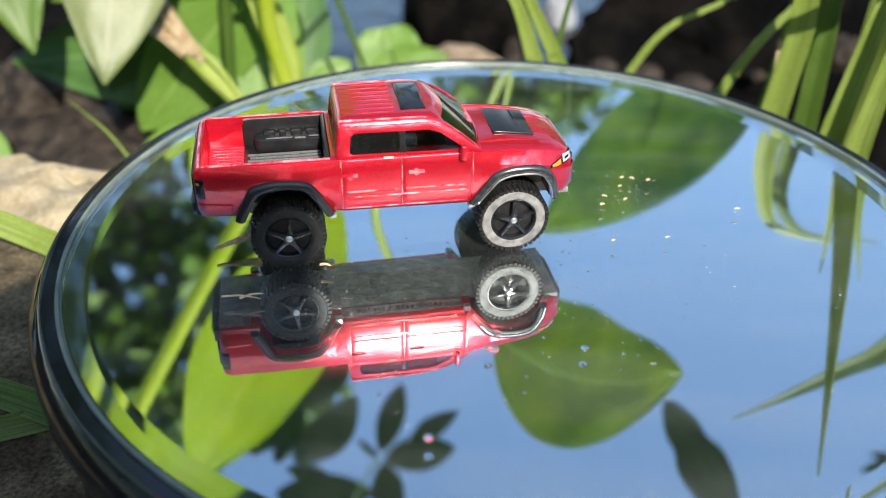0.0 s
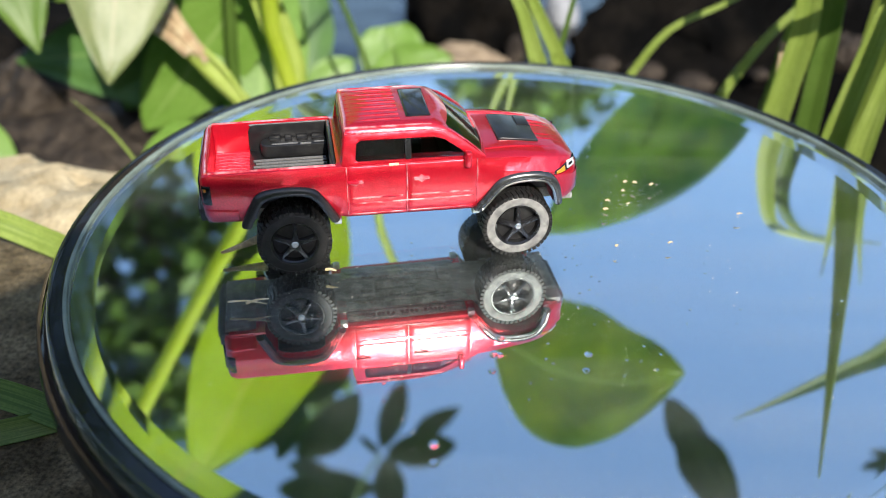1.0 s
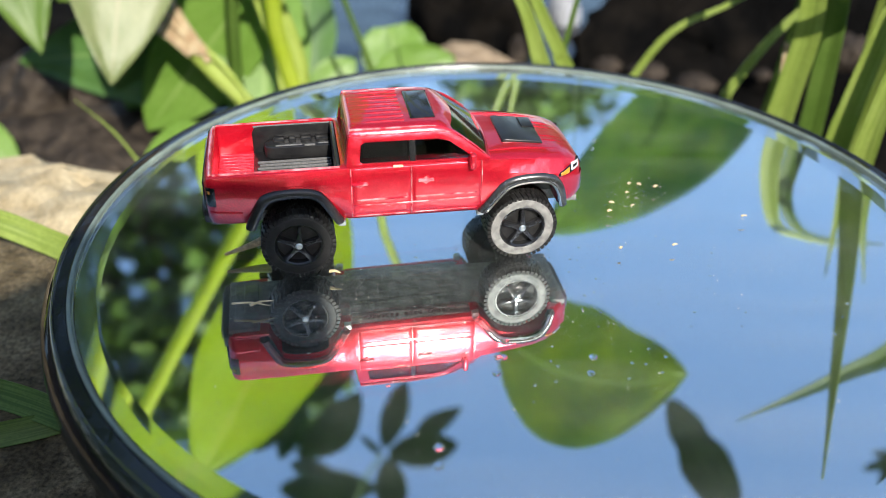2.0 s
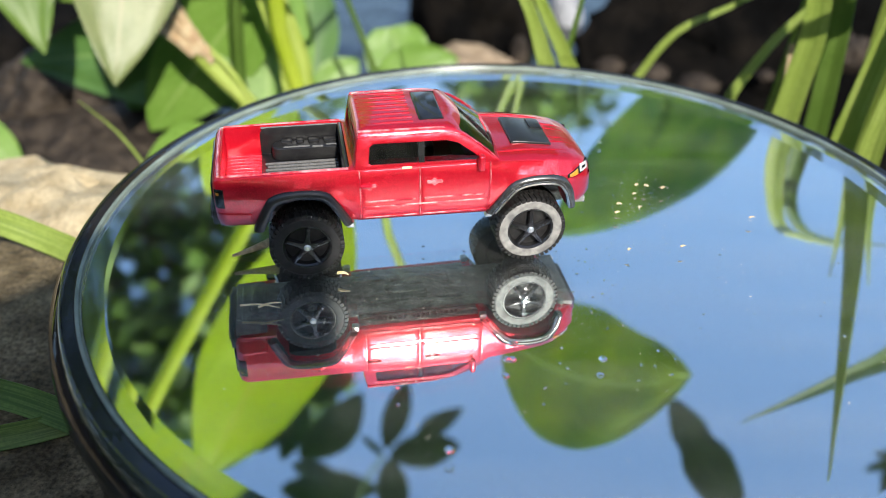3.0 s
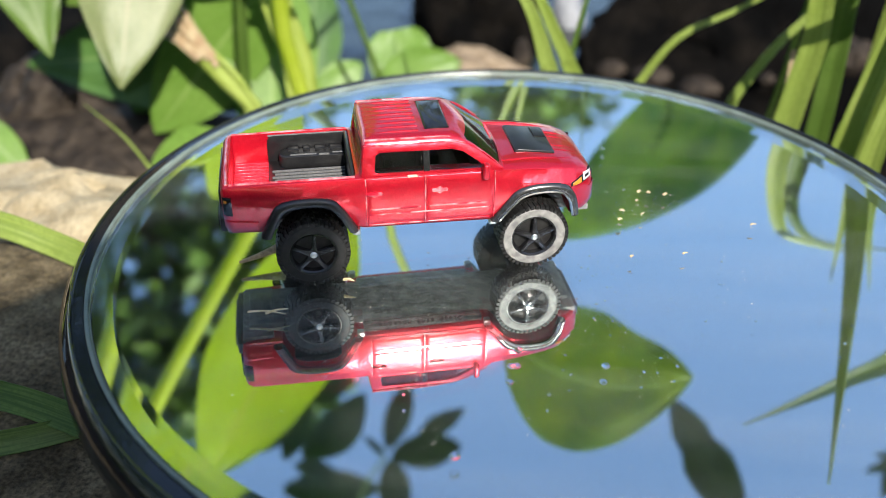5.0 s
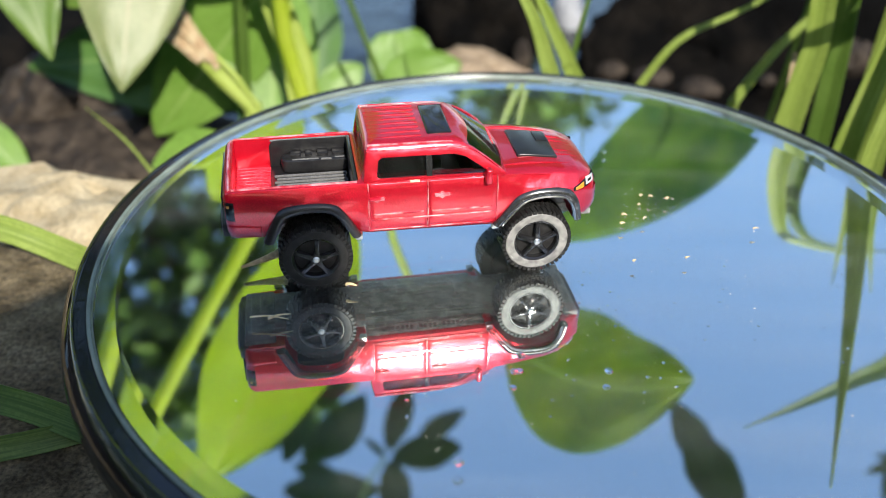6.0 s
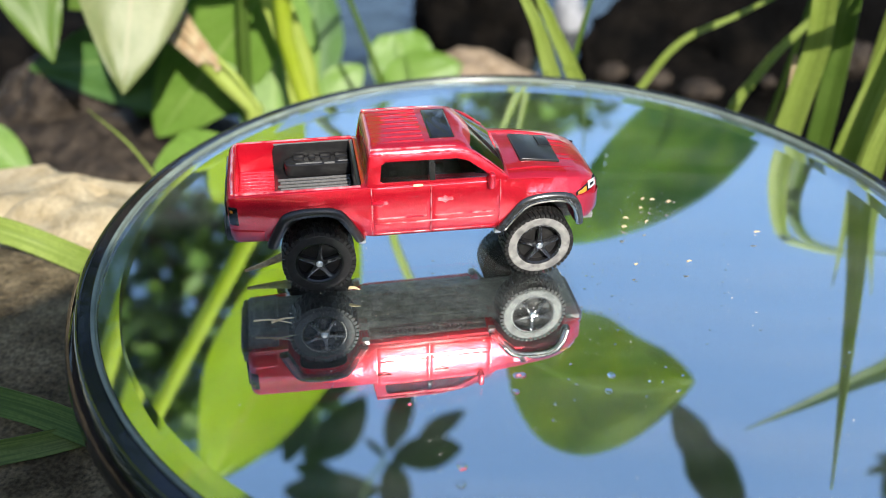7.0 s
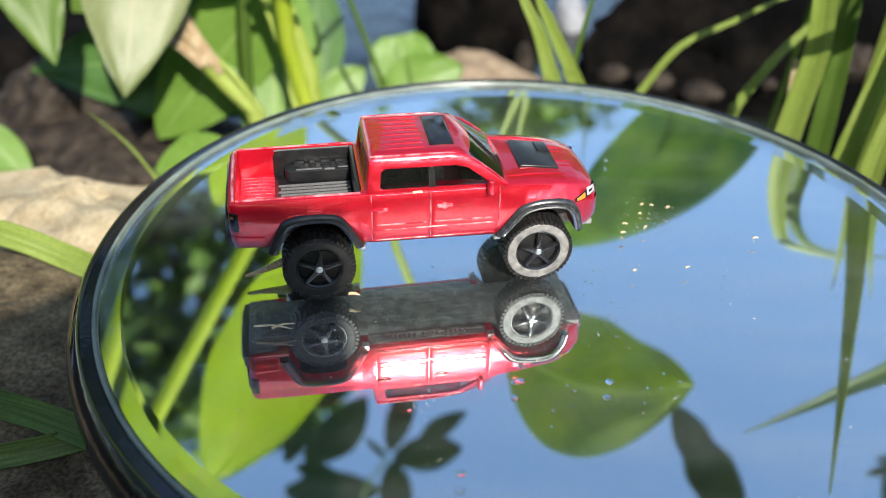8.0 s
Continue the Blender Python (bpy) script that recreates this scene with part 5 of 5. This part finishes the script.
chaff((0.0525, 0.0060), 0.0014, 0.0005, 5)
chaff((0.0274, 0.0098), 0.0010, 0.0004, 20)
chaff((0.0284, 0.0203), 0.0010, 0.0007, 20)
chaff((0.0306, 0.0199), 0.0011, 0.0008, -30)
chaff((0.0346, 0.0192), 0.0012, 0.0007, 25)
chaff((0.0227, 0.0110), 0.0013, 0.0007, -20)
chaff((0.0217, 0.0071), 0.0012, 0.0008, 10)
chaff((0.0271, 0.0159), 0.0009, 0.0005, 0)
chaff((0.0339, -0.0067), 0.0012, 0.0005, 15)
chaff((0.0219, -0.0083), 0.0009, 0.0006, 30)
chaff((-0.0542, -0.0311), 0.0078, 0.0005, -4)
chaff((-0.0523, -0.0305), 0.0046, 0.0006, 22)
bm = bmesh.new()
rnd = random.Random(4)
for i in range(330):
    if i < 170:
        cx, cy = rnd.choice([(0.0263, 0.0197), (0.0262, 0.0103), (0.0339, 0.0159), (0.0441, -0.0125), (0.0601, -0.0221), (0.0059, -0.0314), (-0.0277, -0.0250), (-0.0140, -0.0246), (-0.0347, -0.0461), (-0.0436, -0.0256), (0.0143, -0.0347), (-0.0201, -0.0547)])
        x, y = rnd.gauss(cx, 0.006), rnd.gauss(cy, 0.006)
    else:
        x, y = rnd.uniform(-0.09, 0.09), rnd.uniform(-0.09, 0.09)
    if math.hypot(x, y) > 0.089:
        continue
    r = 0.00005 + 0.00011 * rnd.random() ** 3
    m = Matrix.Translation((x, y, r * 0.3)) @ pose(0, 0, 0, 0, 0, rnd.uniform(0, 180)) @ Matrix.Diagonal((r * rnd.uniform(1, 2.2), r, r * 0.5, 1))
    bmesh.ops.create_icosphere(bm, subdivisions=1, radius=1, matrix=m)
specks = part("dust_specks", bm, DUST, None, "tiny pale dust specks scattered over the mirror glass")
tagged(specks, category="dust", kind="stuff")
bm = bmesh.new()
rnd = random.Random(9)
for cx, cy, sx, sy, count in ((0.0200, -0.0045, 0.010, 0.010, 70), (0.0196, 0.0208, 0.012, 0.005, 40), (-0.0043, -0.0142, 0.010, 0.004, 30)):
    for _ in range(count):
        x, y = rnd.gauss(cx, sx), rnd.gauss(cy, sy)
        r = 0.00007 + 0.00020 * rnd.random() ** 2.5
        m = Matrix.Translation((x, y, 0.00002)) @ Matrix.Diagonal((r * rnd.uniform(1, 1.6), r, r * 0.5, 1))
        bmesh.ops.create_icosphere(bm, subdivisions=2, radius=1, matrix=m)
splash = part("fine_droplets", bm, DROP, None, "fine water droplets splashed over the mirror glass")
tagged(splash, category="water", kind="stuff")


# ---- trees and hedges ----
def foliage(bm, centre, radii, count, size, seed):
    """Many small leaves scattered through an uneven clump."""
    rnd = random.Random(seed)
    centre = Vector(centre)
    for _ in range(count):
        d = Vector((rnd.gauss(0, 1), rnd.gauss(0, 1), rnd.gauss(0, 1))).normalized()
        r = rnd.random() ** 0.45 * (1 + 0.5 * noise.noise(d * 2.1 + centre))
        p = centre + Vector((d.x * radii[0], d.y * radii[1], d.z * radii[2])) * r
        ax = Vector((rnd.gauss(0, 1), rnd.gauss(0, 1), rnd.gauss(-0.3, 0.7))).normalized()
        nrm = Vector((rnd.gauss(0, 1), rnd.gauss(0, 1), rnd.gauss(0.5, 1)))
        sd = ax.cross(nrm).normalized()
        up = sd.cross(ax)
        ln = size * rnd.uniform(0.6, 1.3)
        w = ln * rnd.uniform(0.2, 0.32)
        a, t = bm.verts.new(p), bm.verts.new(p + ax * ln - up * ln * 0.12)
        m1 = bm.verts.new(p + ax * ln * 0.45 + sd * w + up * w * 0.3)
        m2 = bm.verts.new(p + ax * ln * 0.45 - sd * w + up * w * 0.3)
        c = bm.verts.new(p + ax * ln * 0.5)
        bm.faces.new((a, m1, c))
        bm.faces.new((m1, t, c))
        bm.faces.new((t, m2, c))
        bm.faces.new((m2, a, c))
    return bm


def tree(foot, top, clumps, leaf_size, count, label, seed):
    t = thing("tree", label, "tree", pose(*foot))
    bm = bmesh.new()
    foot, top = Vector(foot), Vector(top)
    tube(bm, [foot, foot.lerp(top, 0.5) + Vector((0.05, 0.03, 0)), top], 0.06, 0.02, 10, 16, 0.2)
    for c, r in clumps:
        tube(bm, [foot.lerp(top, 0.55), foot.lerp(top, 0.75).lerp(Vector(c), 0.4), c], 0.022, 0.006, 7, 10, 0.2)
    rest(part("trunk", bm, BARK, None, "", 60), t)
    bm = bmesh.new()
    for i, (c, r) in enumerate(clumps):
        foliage(bm, c, r, count, leaf_size, seed * 31 + i)
    rest(part("crown", bm, TREE_LEAF, None, "dark green leafy crown with gaps"), t)
    return t


def hedge(at, span, high, deep, count, seed, label):
    bm = bmesh.new()
    n = max(2, int(span / 0.25))
    for k in range(n):
        x = -span / 2 + span * (k + 0.5) / n
        foliage(bm, (x, 0, high * 0.35), (0.26, deep, high * 0.42), count, 0.06, seed + k)
        foliage(bm, (x, 0, high * 0.72), (0.24, deep, high * 0.34), count, 0.06, seed + k + 90)
    ob = part("hedge", bm, TREE_LEAF, None, label)
    tagged(ob, category="hedge", kind="stuff")
    ob.matrix_basis = pose(*at)
    return ob


tree((-0.75, 1.35, -0.12), (-0.7, 1.3, 0.95), [((-0.64, 1.26, 0.80), (0.15, 0.15, 0.13)), ((-0.54, 1.20, 0.89), (0.16, 0.16, 0.14)), ((-0.43, 1.34, 0.87), (0.15, 0.15, 0.13)), ((-0.59, 1.07, 0.92), (0.14, 0.14, 0.12)), ((-0.50, 0.99, 1.03), (0.13, 0.13, 0.11)), ((-0.63, 0.98, 1.05), (0.14, 0.14, 0.12)), ((-0.37, 1.25, 1.00), (0.14, 0.14, 0.12)), ((-0.45, 1.12, 1.01), (0.13, 0.13, 0.11)), ((-0.61, 1.50, 0.81), (0.16, 0.16, 0.14)), ((-0.30, 1.09, 1.06), (0.10, 0.10, 0.09)), ((-0.80, 1.10, 0.85), (0.17, 0.17, 0.15)), ((-0.86, 0.88, 1.00), (0.17, 0.17, 0.15)), ((-0.95, 1.20, 0.70), (0.17, 0.17, 0.15)), ((-1.00, 0.95, 0.85), (0.17, 0.17, 0.15)), ((-0.82, 0.75, 1.12), (0.17, 0.17, 0.15)), ((-1.05, 0.70, 1.02), (0.17, 0.17, 0.15))], 0.05, 270,
     "dark leafy tree overhanging the far side of the pond", 3)
tree((0.1, 1.75, -0.12), (0.1, 1.8, 0.35), [((0.08, 1.48, 0.65), (0.09, 0.09, 0.08)), ((0.18, 1.49, 0.64), (0.10, 0.10, 0.09)), ((0.11, 1.63, 0.62), (0.12, 0.12, 0.11)), ((0.27, 1.61, 0.63), (0.10, 0.10, 0.09)), ((-0.26, 1.72, 0.66), (0.13, 0.13, 0.12)), ((-0.13, 1.76, 0.59), (0.10, 0.10, 0.09)), ((-0.41, 1.69, 0.70), (0.14, 0.14, 0.13))], 0.06, 120,
     "low leafy shrub on the far bank", 5)
# unseen hedge and bushes added to darken what the truck's paint mirrors
hedge((0.1, -1.35, -0.15), 4.4, 0.88, 0.28, 520, 11, "unseen dark green hedge added behind the camera to block sky")
hedge((-1.5, -0.2, -0.15), 0.01, 0.9, 0.9, 900, 77, "unseen dark green bush added to darken reflections")
hedge((1.6, -0.5, -0.15), 0.01, 0.55, 0.7, 900, 55, "unseen dark green bush added to darken reflections")
